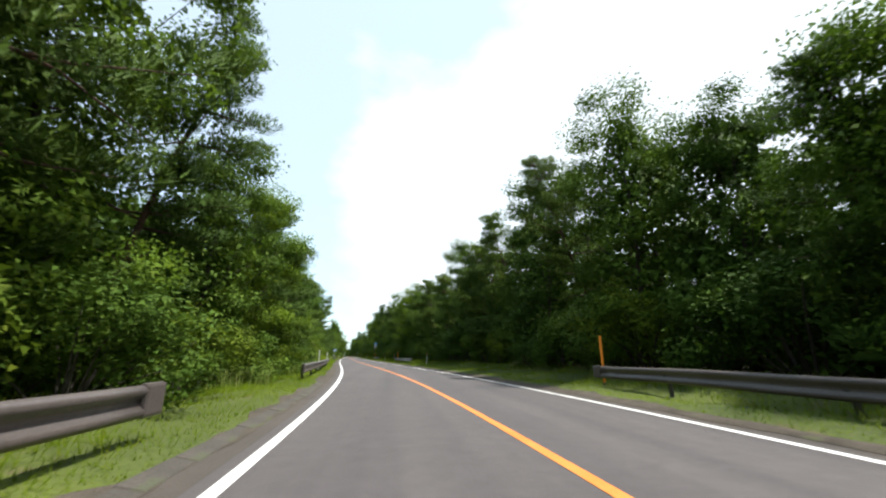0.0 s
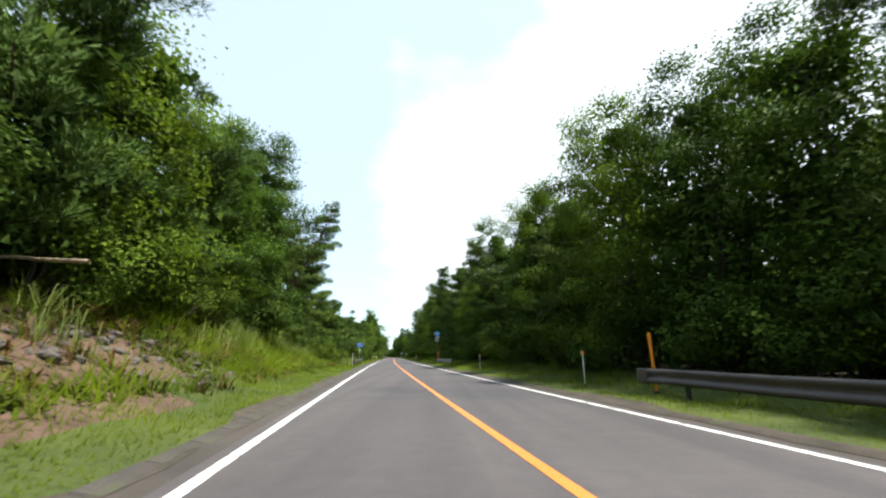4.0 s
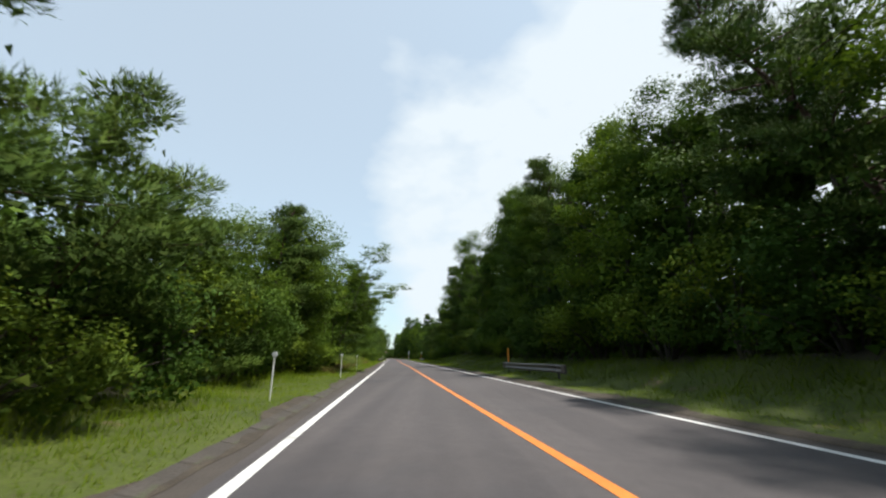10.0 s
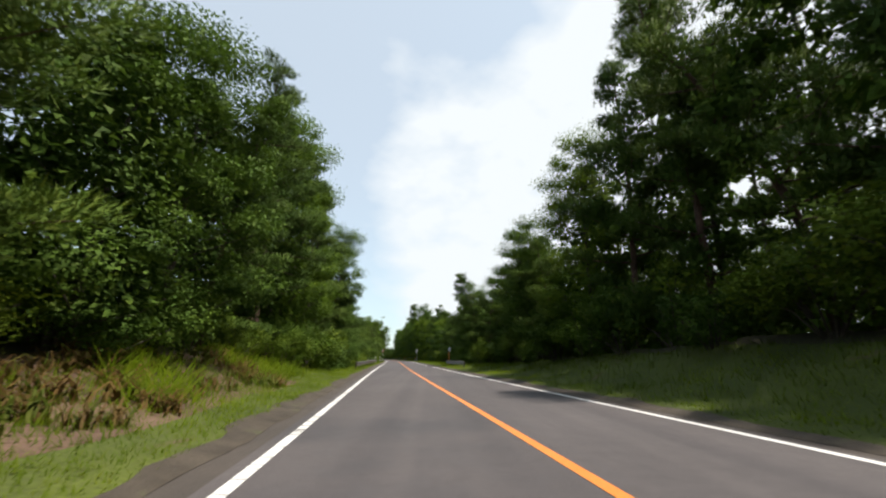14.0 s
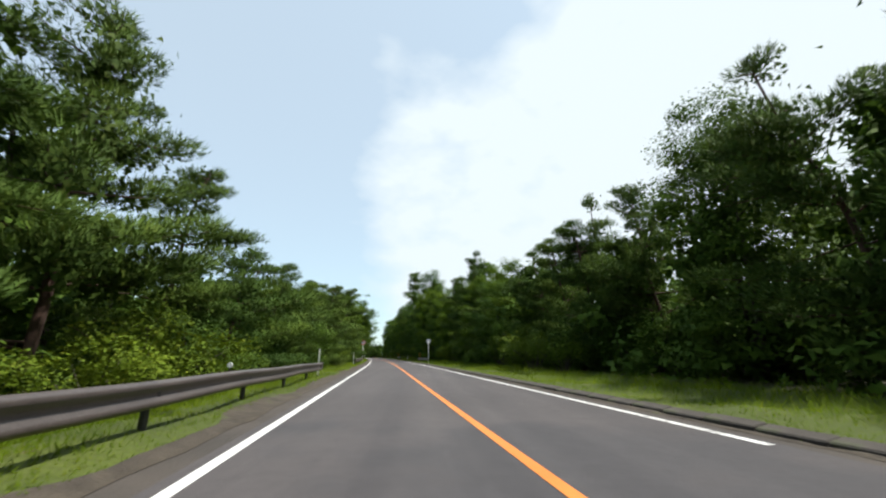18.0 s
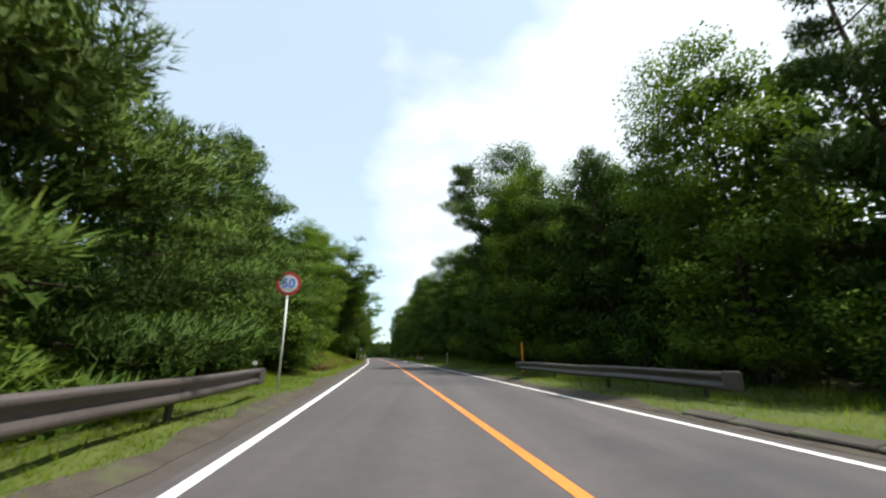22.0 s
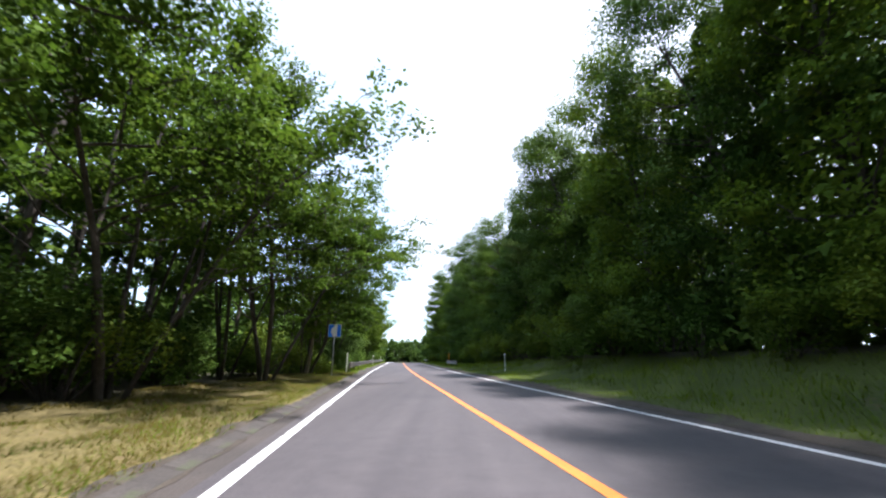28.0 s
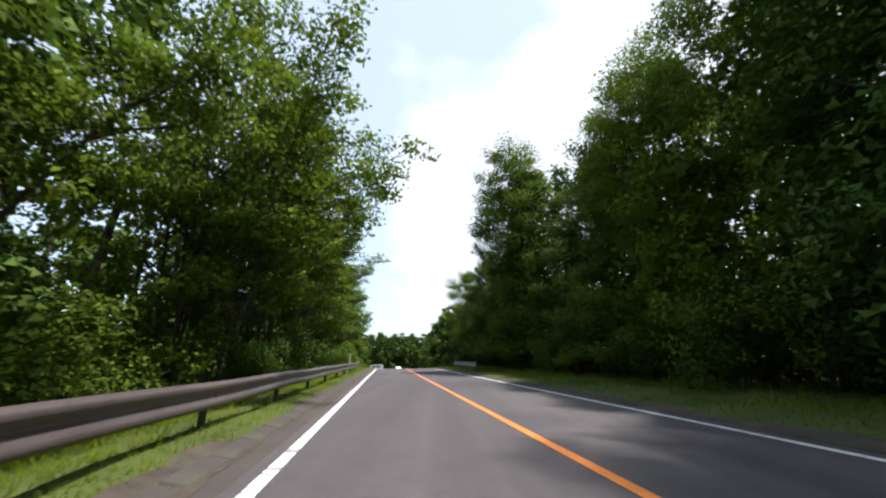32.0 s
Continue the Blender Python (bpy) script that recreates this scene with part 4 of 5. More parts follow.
def build_grass():
    for left in (True, False):
        n = 350000 if left else 320000
        s = rng.uniform(-12, 500, n)
        wdt = 3.9 if left else 4.6
        d = 4.24 + 0.10 * np.sin(s * 0.7 + np.sin(s * 1.7)) - (0 if left else 0.16) + wdt * rng.random(n) ** 1.15
        tall = np.clip((d - 4.3) / 2.5, 0, 1)
        patch = 0.5 + 0.5 * np.sin(s * 0.35 + 2 * np.sin(s * 0.11)) * np.sin(d * 1.1 + s * 0.2)
        h = (0.07 + 0.26 * tall * rng.random(n)) * (0.7 + 0.7 * patch) * rng.uniform(0.6, 1.4, n)
        dry = left & (s > 366) & (s < 411)
        keep = ~dry
        blades("verge_grass", s[keep], (-d if left else d)[keep], h[keep], rng.uniform(0.005, 0.013, keep.sum()), rng.uniform(0.3, 1.5, keep.sum()), GRASS, "short bright green grass on the road verge")
    n = 60000
    s = rng.uniform(366, 411, n)
    d = -(4.2 + 4.0 * rng.random(n))
    blades("dry_grass", s, d, rng.uniform(0.04, 0.13, n), rng.uniform(0.005, 0.012, n), rng.uniform(0.7, 2.2, n), STRAW, "yellow dry grass on the verge")
    n = 16000
    s, d = rng.uniform(366, 411, n), -(4.2 + 3.0 * rng.random(n) ** 1.5)
    blades("verge_grass", s, d, rng.uniform(0.04, 0.12, n), rng.uniform(0.005, 0.011, n), rng.uniform(0.5, 1.8, n), GRASS, "sparse green blades among dry grass")
    # rough grass up the open banks
    ss, ds = [], []
    for a, b, d0, d1, n in ((52, 92, 6.0, 10.5, 20000), (166, 210, 6.0, 9.2, 14000), (326, 366, 6.4, 9.2, 2500)):
        ss.append(rng.uniform(a, b, n))
        ds.append(-rng.uniform(d0, d1, n))
    ss, ds = map(np.concatenate, (ss, ds))
    bare = (ss > 57) & (ss < 68.5) & (np.abs(ds + 7.3 - 0.1 * (ss - 63)) < 0.9)
    bare |= (ss > 189) & (ss < 206) & (ds < -6.0) & (np.sin(ss * 1.1 + ds) > -0.3)
    ss, ds = ss[~bare], ds[~bare]
    n = len(ss)
    clump = 0.5 + 0.5 * np.sin(ss * 1.3 + 2 * np.sin(ds * 1.9)) * np.sin(ds * 1.7 + ss * 0.6)
    blades("bank_grass", ss, ds, (0.18 + 0.55 * clump) * rng.uniform(0.5, 1.3, n), rng.uniform(0.014, 0.032, n), rng.uniform(0.5, 1.6, n), GRASS, "rough knee-high grass on the roadside bank")
    # tall reeds in stands
    stands = [(97, 113, -6.6, 1500), (175, 182, -6.9, 3400), (182, 189, -6.9, 3200), (52, 92, -8.0, 1300), (284, 291, -6.8, 1500), (10, 45, -6.6, 700)]
    ss, ds, hs = [], [], []
    for a, b, d, n in stands:
        c = rng.uniform(a, b, max(6, n // 45))
        k = rng.integers(0, len(c), n)
        ss.append(c[k] + rng.normal(size=n) * 0.28)
        ds.append(d + (np.sin(c[k] * 7) * 0.6) + rng.normal(size=n) * 0.30)
        hs.append(rng.uniform(0.6, 1.4, n) * (0.65 if a == 10 else 0.75))
    ss, ds, hs = map(np.concatenate, (ss, ds, hs))
    blades("tall_grass", ss, ds, hs, rng.uniform(0.008, 0.018, len(ss)), rng.uniform(0.15, 0.8, len(ss)), REED, "tall arching reed grass in stands on the bank", 2)
    # ferns on the banks
    ss, ds = [], []
    for a, b, d0, d1, n in ((186, 206, 5.6, 8.6, 2600), (324, 362, 5.3, 8.6, 11000), (56, 92, 5.8, 8.6, 5000), (161, 175, 5.7, 8, 8000)):
        c = np.stack([rng.uniform(a, b, n // 16), rng.uniform(d0, d1, n // 16)], 1)
        k = rng.integers(0, len(c), n)
        ss.append(c[k, 0] + rng.normal(size=n) * 0.10)
        ds.append(-(c[k, 1] + rng.normal(size=n) * 0.10))
    ss, ds = map(np.concatenate, (ss, ds))
    n = len(ss)
    dead = np.sin(ss * 0.8 + 1.3 * np.sin(ds * 1.6)) + rng.normal(size=n) * 0.8 > np.where((ss > 158) & (ss < 210), -0.35, 0.15)
    for name, pick, material, label in (("ferns", ~dead, FERN, "low yellow-green ferns on the bank"), ("dead_ferns", dead, FERN_BROWN, "dead reddish-brown ferns on the bank")):
        k = int(pick.sum())
        blades(name, ss[pick], ds[pick], rng.uniform(0.12, 0.42, k), rng.uniform(0.012, 0.036, k), rng.uniform(0.5, 1.6, k), material, label, 2)


build_grass()


# ---- road furniture ----
def holder(name, s, d):
    """An empty thing at (s, d), and the matrix that brings world-placed meshes under it."""
    ob = new(name)
    ob.matrix_basis = spot(s, d)
    return ob, ob.matrix_basis.inverted()


PROFILE = [(0.000, 0.395), (0.050, 0.415), (0.072, 0.450), (0.066, 0.500), (0.020, 0.545), (0.012, 0.585), (0.020, 0.625),
           (0.066, 0.670), (0.072, 0.720), (0.050, 0.755), (0.000, 0.775)]


def post_mesh():
    bm = rod(0.057, 0.057, 1.05, (0, 0, -0.35), 12)
    bmesh.ops.create_cone(bm, cap_ends=True, segments=12, radius1=0.060, radius2=0.030, depth=0.03, matrix=Matrix.Translation((0, 0, 0.715)))
    me = bpy.data.meshes.new("post")
    bm.to_mesh(me)
    bm.free()
    me.materials.append(POST)
    return me


POST_MESH = post_mesh()


def simple_mesh(name, bm, material):
    me = bpy.data.meshes.new(name)
    bm.to_mesh(me)
    bm.free()
    me.materials.append(material)
    return me


BRACKET = simple_mesh("bracket", box(0.13, 0.09, 0.20, (0, 0, 0.59), 0.012), POST)
CAP = simple_mesh("end_cap", box(0.11, 0.44, 0.40, (0, 0, 0.585), 0.045), RAIL)


def guard_rail(s0, s1, d, cap0=True, cap1=True):
    """A run of W-beam guard rail on pipe posts; the beam bulges towards the road."""
    rail, inv = holder("guard_rail", (s0 + s1) / 2, d)
    sgn = 1 if d < 0 else -1
    ss = np.linspace(s0, s1, int(s1 - s0) + 2)
    prof = np.array(PROFILE)
    back = prof[::-1] - np.array([0.014, 0])
    loop = np.concatenate([prof, back])
    k = len(loop)
    v = np.concatenate([at(s, d + sgn * loop[:, 0], float(level(s)) + loop[:, 1] + 0.012 * math.sin(s * 0.9)) for s in ss])
    f = [(i * k + j, i * k + (j + 1) % k, (i + 1) * k + (j + 1) % k, (i + 1) * k + j) for i in range(len(ss) - 1) for j in range(k)]
    f += [tuple(range(k)), tuple(range((len(ss) - 1) * k, len(ss) * k))]
    hang("beam", mesh_of("beam", v, f, RAIL, smooth=True), rail, inv, "dark brown painted W-profile beam")
    q = s0 + 0.9
    while q < s1 - 0.3:
        m = inv @ spot(q, d - sgn * 0.13, 0.0)
        hang("post", POST_MESH, rail, m, "dark round steel post")
        hang("bracket", BRACKET, rail, inv @ spot(q, d - sgn * 0.045, 0.0))
        q += 4.0
    for on, s in ((cap0, s0), (cap1, s1)):
        if on:
            hang("end_cap", CAP, rail, inv @ spot(s, d + sgn * 0.02, 0.0), "rounded dark brown end cap")
    return tagged(rail, "dark brown steel guard rail along the verge", "guard rail", "guard rails")


for a, b, c0, c1 in ((-30, 5.6, False, True), (18.0, 51.0, True, True), (98.4, 112.0, True, True), (225.0, 265.0, True, True), (291.9, 308.8, True, True), (411.6, 476.0, True, True)):
    guard_rail(a, b, -4.75, c0, c1)
for a, b in ((0.6, 12.5), (51.0, 65.3), (97.0, 110.2), (153.0, 162.4), (229.5, 242.4), (305.3, 318.4), (362.5, 372.5), (426.0, 435.0), (472.0, 483.0)):
    guard_rail(a, b, 5.5)


def marker_post(material, label, group, h=1.5):
    """A flat flexible marker post."""
    ob = new("marker_post")
    part("blade", box(0.085, 0.035, h, (0, 0, h / 2 - 0.1), 0.012), material, ob)
    part("foot", box(0.13, 0.10, 0.10, (0, 0, 0.02), 0.02), POST, ob, "dark foot in the ground")
    return tagged(ob, label, "marker post", group)


def stand_all(src, places):
    for i, (s, d) in enumerate(places):
        m = spot(s, d)
        if i:
            copy_thing(src, m)
        else:
            src.matrix_basis = m


stand_all(marker_post(WHITE, "white plastic marker post behind the guard rail", "white marker posts"),
          [(30.4, -4.98), (51.2, -4.98), (98.8, -4.98), (265.7, -4.98), (292.1, -4.98), (411.8, -4.98), (440.2, -4.7), (469.0, -4.98)])
stand_all(marker_post(ORANGE, "orange plastic marker post at the end of a guard rail", "orange marker posts", 1.72),
          [(12.6, 5.75), (65.2, 5.75), (110.2, 5.75), (162.3, 5.75), (242.4, 5.75), (318.4, 5.75), (372.4, 5.75), (435.0, 5.75)])


def reflector_pole(head, label, group, h=1.08, tilt=0.0):
    """A thin pole with a round reflector on top."""
    ob = new("reflector_pole")
    part("pole", rod(0.024, 0.020, h + 0.2, (0, 0, -0.2), 10), WHITE, ob)
    part("reflector", disc(0.062, 0.035, (0, 0.02, h + 0.03), 20), head, ob, "round reflector")
    part("rim", disc(0.070, 0.020, (0, 0.026, h + 0.03), 20), SIGNBACK, ob)
    return tagged(ob, label, "reflector pole", group)


stand_all(reflector_pole(SIGNWHITE, "thin white pole with a round white reflector on the verge", "white reflector poles"),
          [(146.6, -4.85), (157.3, -4.55), (167.9, -4.72), (359.5, -5.05), (369.4, -4.78), (340.0, 5.3), (385.0, 5.85), (408.0, 6.0)])
stand_all(reflector_pole(ORANGE, "thin pole with a round orange reflector on the verge", "orange reflector poles"), [(44.8, 6.1), (69.0, 5.7), (86.0, 5.9)])


def rail_reflector():
    ob = new("rail_reflector")
    part("stalk", rod(0.012, 0.012, 0.12, (0, 0, 0), 8), POST, ob)
    part("lens", disc(0.055, 0.03, (0, 0.015, 0.14), 16), SIGNWHITE, ob, "round white lens")
    return tagged(ob, "small round white reflector on the guard rail", "reflector", "rail reflectors")


src = rail_reflector()
for i, (s, d) in enumerate([(111.6, -4.75), (240.5, -4.75), (252.5, -4.75), (308.3, -4.75), (436.0, -4.75)]):
    m = spot(s, d, 0.775)
    if i:
        copy_thing(src, m)
    else:
        src.matrix_basis = m

# ---- signs ----
def text_mesh(name, words, size, material):
    cu = bpy.data.curves.new(name, "FONT")
    cu.body, cu.size, cu.extrude, cu.align_x, cu.align_y = words, size, 0.004, "CENTER", "CENTER"
    ob = bpy.data.objects.new(name, cu)
    me = bpy.data.meshes.new_from_object(ob)
    bpy.data.objects.remove(ob)
    me.materials.clear()
    me.materials.append(material)
    return me


UPRIGHT = Matrix.Rotation(radians(90), 4, "X")


def speed_sign(s, d):
    ob = new("speed_limit_sign")
    ob.matrix_basis = spot(s, d, None, 4)
    part("pole", rod(0.034, 0.034, 3.65, (0, 0, -0.25), 14), WHITE, ob, "white round pole", smooth=True)
    face = part("face", disc(0.36, 0.012, (0, -0.030, 3.12), 48), RED, ob, "round plate with a red border")
    hang("inner_disc", simple_mesh("inner_disc", disc(0.27, 0.012, (0, -0.036, 3.12), 48), SIGNWHITE), face)
    t = text_mesh("number", "50", 0.40, BLUE)
    hang("number", t, face, Matrix.Translation((0, -0.052, 3.12)) @ UPRIGHT, "blue number 50")
    part("clamp", box(0.12, 0.07, 0.05, (0, -0.012, 3.26), 0.01), SIGNBACK, ob)
    part("clamp", box(0.12, 0.07, 0.05, (0, -0.012, 2.96), 0.01), SIGNBACK, ob)
    tagged(ob, "round red-bordered speed limit sign 50 on a white pole", "traffic sign")


def back_sign(s, d):
    ob = new("traffic_sign")
    ob.matrix_basis = spot(s, d, None, -4)
    part("pole", rod(0.034, 0.034, 3.35, (0, 0, -0.25), 14), WHITE, ob, "white round pole", smooth=True)
    part("plate", disc(0.32, 0.012, (0, 0.052, 2.98), 40), SIGNBACK, ob, "grey back of a round plate")
    part("clamp", box(0.30, 0.05, 0.05, (0, 0.02, 3.10), 0.01), GALV, ob)
    part("clamp", box(0.30, 0.05, 0.05, (0, 0.02, 2.86), 0.01), GALV, ob)
    tagged(ob, "grey back of a round sign on a white pole", "traffic sign")


def guide_sign(s, d):
    ob = new("guide_sign")
    ob.matrix_basis = spot(s, d, None, 5)
    part("pole", rod(0.036, 0.036, 2.95, (0, 0, -0.3), 14), GALV, ob, "grey steel pole", smooth=True)
    part("border", box(0.76, 0.014, 0.54, (0, -0.046, 2.50), 0.008), SIGNWHITE, ob, "thin white border")
    board = part("board", box(0.73, 0.02, 0.51, (0, -0.05, 2.50), 0.008), BLUE, ob, "blue rectangular board")
    for x, w in ((-0.25, 0.07), (-0.13, 0.09), (0.0, 0.08), (0.13, 0.09), (0.27, 0.09)):
        hang("lettering_bar", simple_mesh("lettering_bar", box(w, 0.006, 0.12, (x, -0.063, 2.62)), SIGNWHITE), board)
    hang("symbol", simple_mesh("symbol", disc(0.065, 0.006, (-0.19, -0.060, 2.38), 20), SIGNWHITE), board)
    for x, w in ((0.03, 0.06), (0.14, 0.09), (0.25, 0.07)):
        hang("lettering_bar", simple_mesh("lettering_bar", box(w, 0.006, 0.11, (x, -0.063, 2.37)), SIGNWHITE), board)
    part("clamp", box(0.4, 0.05, 0.04, (0, -0.02, 2.62), 0.008), GALV, ob)
    part("clamp", box(0.4, 0.05, 0.04, (0, -0.02, 2.38), 0.008), GALV, ob)
    tagged(ob, "blue guide sign with white lettering on a grey pole", "road sign")


def route_sign(s, d):
    ob = new("route_sign")
    ob.matrix_basis = spot(s, d, None, -6)
    part("pole", rod(0.042, 0.038, 4.6, (0, 0, -0.3), 14), RUST, ob, "rusty brown pole", smooth=True)
    rim = [(0.29 * math.cos(a) * (1 + 0.10 * math.cos(3 * (a - math.pi / 2))), -(0.31 * math.sin(a) * (1 + 0.10 * math.cos(3 * (a - math.pi / 2))))) for a in np.linspace(0, 2 * math.pi, 36, endpoint=False)]
    shield = part("shield", plate([(x + 0.06, z + 4.18) for x, z in rim], 0.012), SKYBLUE, ob, "pale blue rounded route shield", Matrix.Translation((0, -0.06, 0)))
    hang("lettering_bar", simple_mesh("lettering_bar", box(0.07, 0.006, 0.20, (0.06, -0.006, 4.18)), SIGNWHITE), shield)
    octo = [(0.28 * math.cos(a) - 0.16, 0.28 * math.sin(a) + 4.16) for a in np.linspace(math.pi / 8, 2 * math.pi + math.pi / 8, 8, endpoint=False)]
    part("rear_plate", plate(octo, 0.012), SIGNBACK, ob, "grey back of an octagonal plate", Matrix.Translation((0, 0.05, 0)))
    name = part("name_plate", box(0.52, 0.015, 0.22, (0.08, -0.06, 3.68), 0.006), SIGNWHITE, ob, "white plate with a dark line of lettering")
    hang("lettering_bar", simple_mesh("lettering_bar", box(0.34, 0.006, 0.08, (0.08, -0.070, 3.68)), POST), name)
    part("rear_board", box(0.56, 0.015, 0.56, (-0.04, 0.05, 3.32), 0.006), SIGNBACK, ob, "grey back of a square plate")
    tagged(ob, "pale blue route sign above a white plate on a rusty pole", "road sign")


def small_plate(s, d):
    ob = new("kilometre_plate")
    ob.matrix_basis = spot(s, d, None, -4)
    part("pole", rod(0.028, 0.028, 2.5, (0, 0, -0.3), 12), RUST, ob, "brown pole", smooth=True)
    board = part("plate", box(0.24, 0.012, 0.44, (0, -0.035, 2.02), 0.006), SIGNWHITE, ob, "small white upright plate")
    hang("lettering_bar", simple_mesh("lettering_bar", box(0.05, 0.006, 0.30, (0, -0.044, 2.02)), POST), board)
    tagged(ob, "small white plate on a brown pole by the guard rail", "road sign")


def bay_sign(s, d):
    ob = new("passing_bay_sign")
    ob.matrix_basis = spot(s, d, None, 5)
    part("pole", rod(0.034, 0.034, 3.1, (0, 0, -0.25), 14), GALV, ob, "grey steel pole", smooth=True)
    rimb = part("border", box(0.76, 0.012, 0.76, (0, -0.045, 2.66), 0.01), SIGNWHITE, ob, "thin white border")
    board = part("board", box(0.72, 0.014, 0.72, (0, -0.050, 2.66), 0.008), BLUE, ob, "blue square board")
    lane = [(-0.06, -0.355), (0.13, -0.355), (0.15, 0.355), (-0.02, 0.355), (-0.03, 0.27), (-0.20, 0.13), (-0.22, -0.10), (-0.10, -0.28)]
    hang("lane_symbol", simple_mesh("lane_symbol", plate([(x, z + 2.66) for x, z in lane], 0.006), SIGNWHITE), board, Matrix.Translation((0, -0.062, 0)), "white lane shape with a bay")
    part("footing", box(1.0, 0.55, 0.12, (0, 0, 0.0), 0.03), KERB, ob, "pale concrete footing")
    tagged(ob, "blue square sign with a white lane symbol on a pole", "road sign")


def snow_pole(s, d):
    ob = new("snow_pole")
    ob.matrix_basis = spot(s, d)
    part("pole", rod(0.030, 0.026, 3.2, (0, 0, -0.3), 10), POST, ob, "dark thin pole", smooth=True)
    part("white_band", rod(0.036, 0.036, 0.26, (0, 0, 2.90), 12), SIGNWHITE, ob, "white band")
    part("red_band", rod(0.037, 0.037, 0.24, (0, 0, 2.64), 12), RED, ob, "red band")
    tagged(ob, "dark thin pole with white and red bands in the bushes", "marker pole")


snow_pole(166.6, -5.9)
speed_sign(310.2, -4.62)
back_sign(298.5, 4.75)
guide_sign(111.2, -5.1)
route_sign(112.4, 5.85)
small_plate(243.4, 6.0)
bay_sign(405.9, -5.2)

# ---- kerbs ----
def stone_block():
    """A kerb stone with a sloping face towards the road."""
    bm = box(0.27, 0.975, 0.26, (0, 0, 0), 0.0)
    for v in bm.verts:
        if v.co.x > 0 and v.co.z > 0:
            v.co.z -= 0.055
    bmesh.ops.bevel(bm, geom=bm.edges[:], offset=0.02, segments=1, affect="EDGES")
    return bm


STONE = simple_mesh("kerb_stone", stone_block(), KERB)


def kerb_run(s0, s1, d, top, label):
    ob, inv = holder("kerb", (s0 + s1) / 2, d)
    n = int(s1 - s0)
    for i in range(n):
        s = s0 + i + 0.5
        hang("kerb_stone", STONE, ob, inv @ spot(s, d + rng.uniform(-0.012, 0.012), top - 0.13 + rng.uniform(-0.012, 0.008), rng.uniform(-0.8, 0.8) + (0 if d < 0 else 180)))
    tagged(ob, label, "kerb", kind="structure")


for a, b in ((-10, 19), (51, 98), (113, 168), (322, 411)):
    kerb_run(a, b, -3.99, 0.06, "low weathered concrete kerb stones between asphalt and grass")
kerb_run(411, 470, -4.02, 0.07, "low brownish kerb stones under the guard rail")
kerb_run(247, 305, 4.10, 0.13, "dark mossy kerb stones along the verge")

# ---- the rocky bank ----
def rock_mesh(seed):
    g = np.random.default_rng(seed)
    bm = bmesh.new()
    bmesh.ops.create_icosphere(bm, subdivisions=2, radius=0.5)
    ax = unit(g.normal(size=(7, 3)))
    for v in bm.verts:
        p = np.array(v.co)
        for a in ax:
            q = p @ a
            if q > 0.30:
                p = p - a * (q - 0.30) * 0.85
        v.co = p + g.normal(size=3) * 0.015
    return simple_mesh("stone", bm, ROCK)


def rock_bank():
    ob, inv = holder("rock_outcrop", 63, -7.0)
    ms = [rock_mesh(i) for i in range(5)]
    for i in range(230):
        s, d = rng.uniform(57.5, 68.5), rng.uniform(-8.0, -6.5)
        d += 0.11 * (s - 63)
        k = 0.08 + 0.34 * rng.random() ** 2.2
        m = spot(s, d, None, rng.uniform(0, 360)) @ Matrix.Rotation(rng.uniform(-0.6, 0.6), 4, "X") @ Matrix.Diagonal((k * 1.3, k, k * 0.75, 1))
        hang("stone", ms[i % 5], ob, inv @ m)
    tagged(ob, "grey stones and bare reddish earth showing in the bank", "rocks")
    n, m = 26, 9
    G, D = np.meshgrid(np.linspace(55.5, 69, n), np.linspace(-8.4, -6.3, m), indexing="ij")
    D = D + 0.10 * (G - 63)
    v = at(G, D, 0.0)
    v[..., 2] = ground(G, D) + 0.05 - 0.16 * ((np.abs(G - 62.2) / 6.6) ** 4 + (np.abs(D - 0.10 * (G - 63) + 7.35) / 1.2) ** 4) + 0.05 * np.sin(G * 5) * np.sin(D * 7)
    f = [(i * m + j, i * m + j + 1, (i + 1) * m + j + 1, (i + 1) * m + j) for i in range(n - 1) for j in range(m - 1)]
    tagged(new("bare_earth", mesh_of("bare_earth", v.reshape(-1, 3), f, SOIL, smooth=True)), "bare reddish earth on the roadside bank", "ground", kind="structure")
    g = np.random.default_rng(5)
    log = new("fallen_log")
    log.matrix_basis = spot(62.7, -8.5, 2.75, 80)
    w = Wood()
    w.add(curve_pts((0.3, -1.5, 0.0), (0.05, 1, 0.06), 3.3, 7, g, 0.06), np.linspace(0.040, 0.018, 8), 8)
    w.add(curve_pts((0.35, 0.6, 0.0), (0.2, 0.3, -1), 1.6, 3, g, 0.08), np.linspace(0.026, 0.014, 4), 6)
    w.add(curve_pts((0.35, 1.6, 0.05), (0.1, 0.5, 0.9), 0.7, 3, g, 0.1), np.linspace(0.018, 0.008, 4), 6)
    hang("stem", w.mesh("stem", DEADWOOD), log)
    tagged(log, "pale dead tree stem lying across the shrubs", "log")


rock_bank()


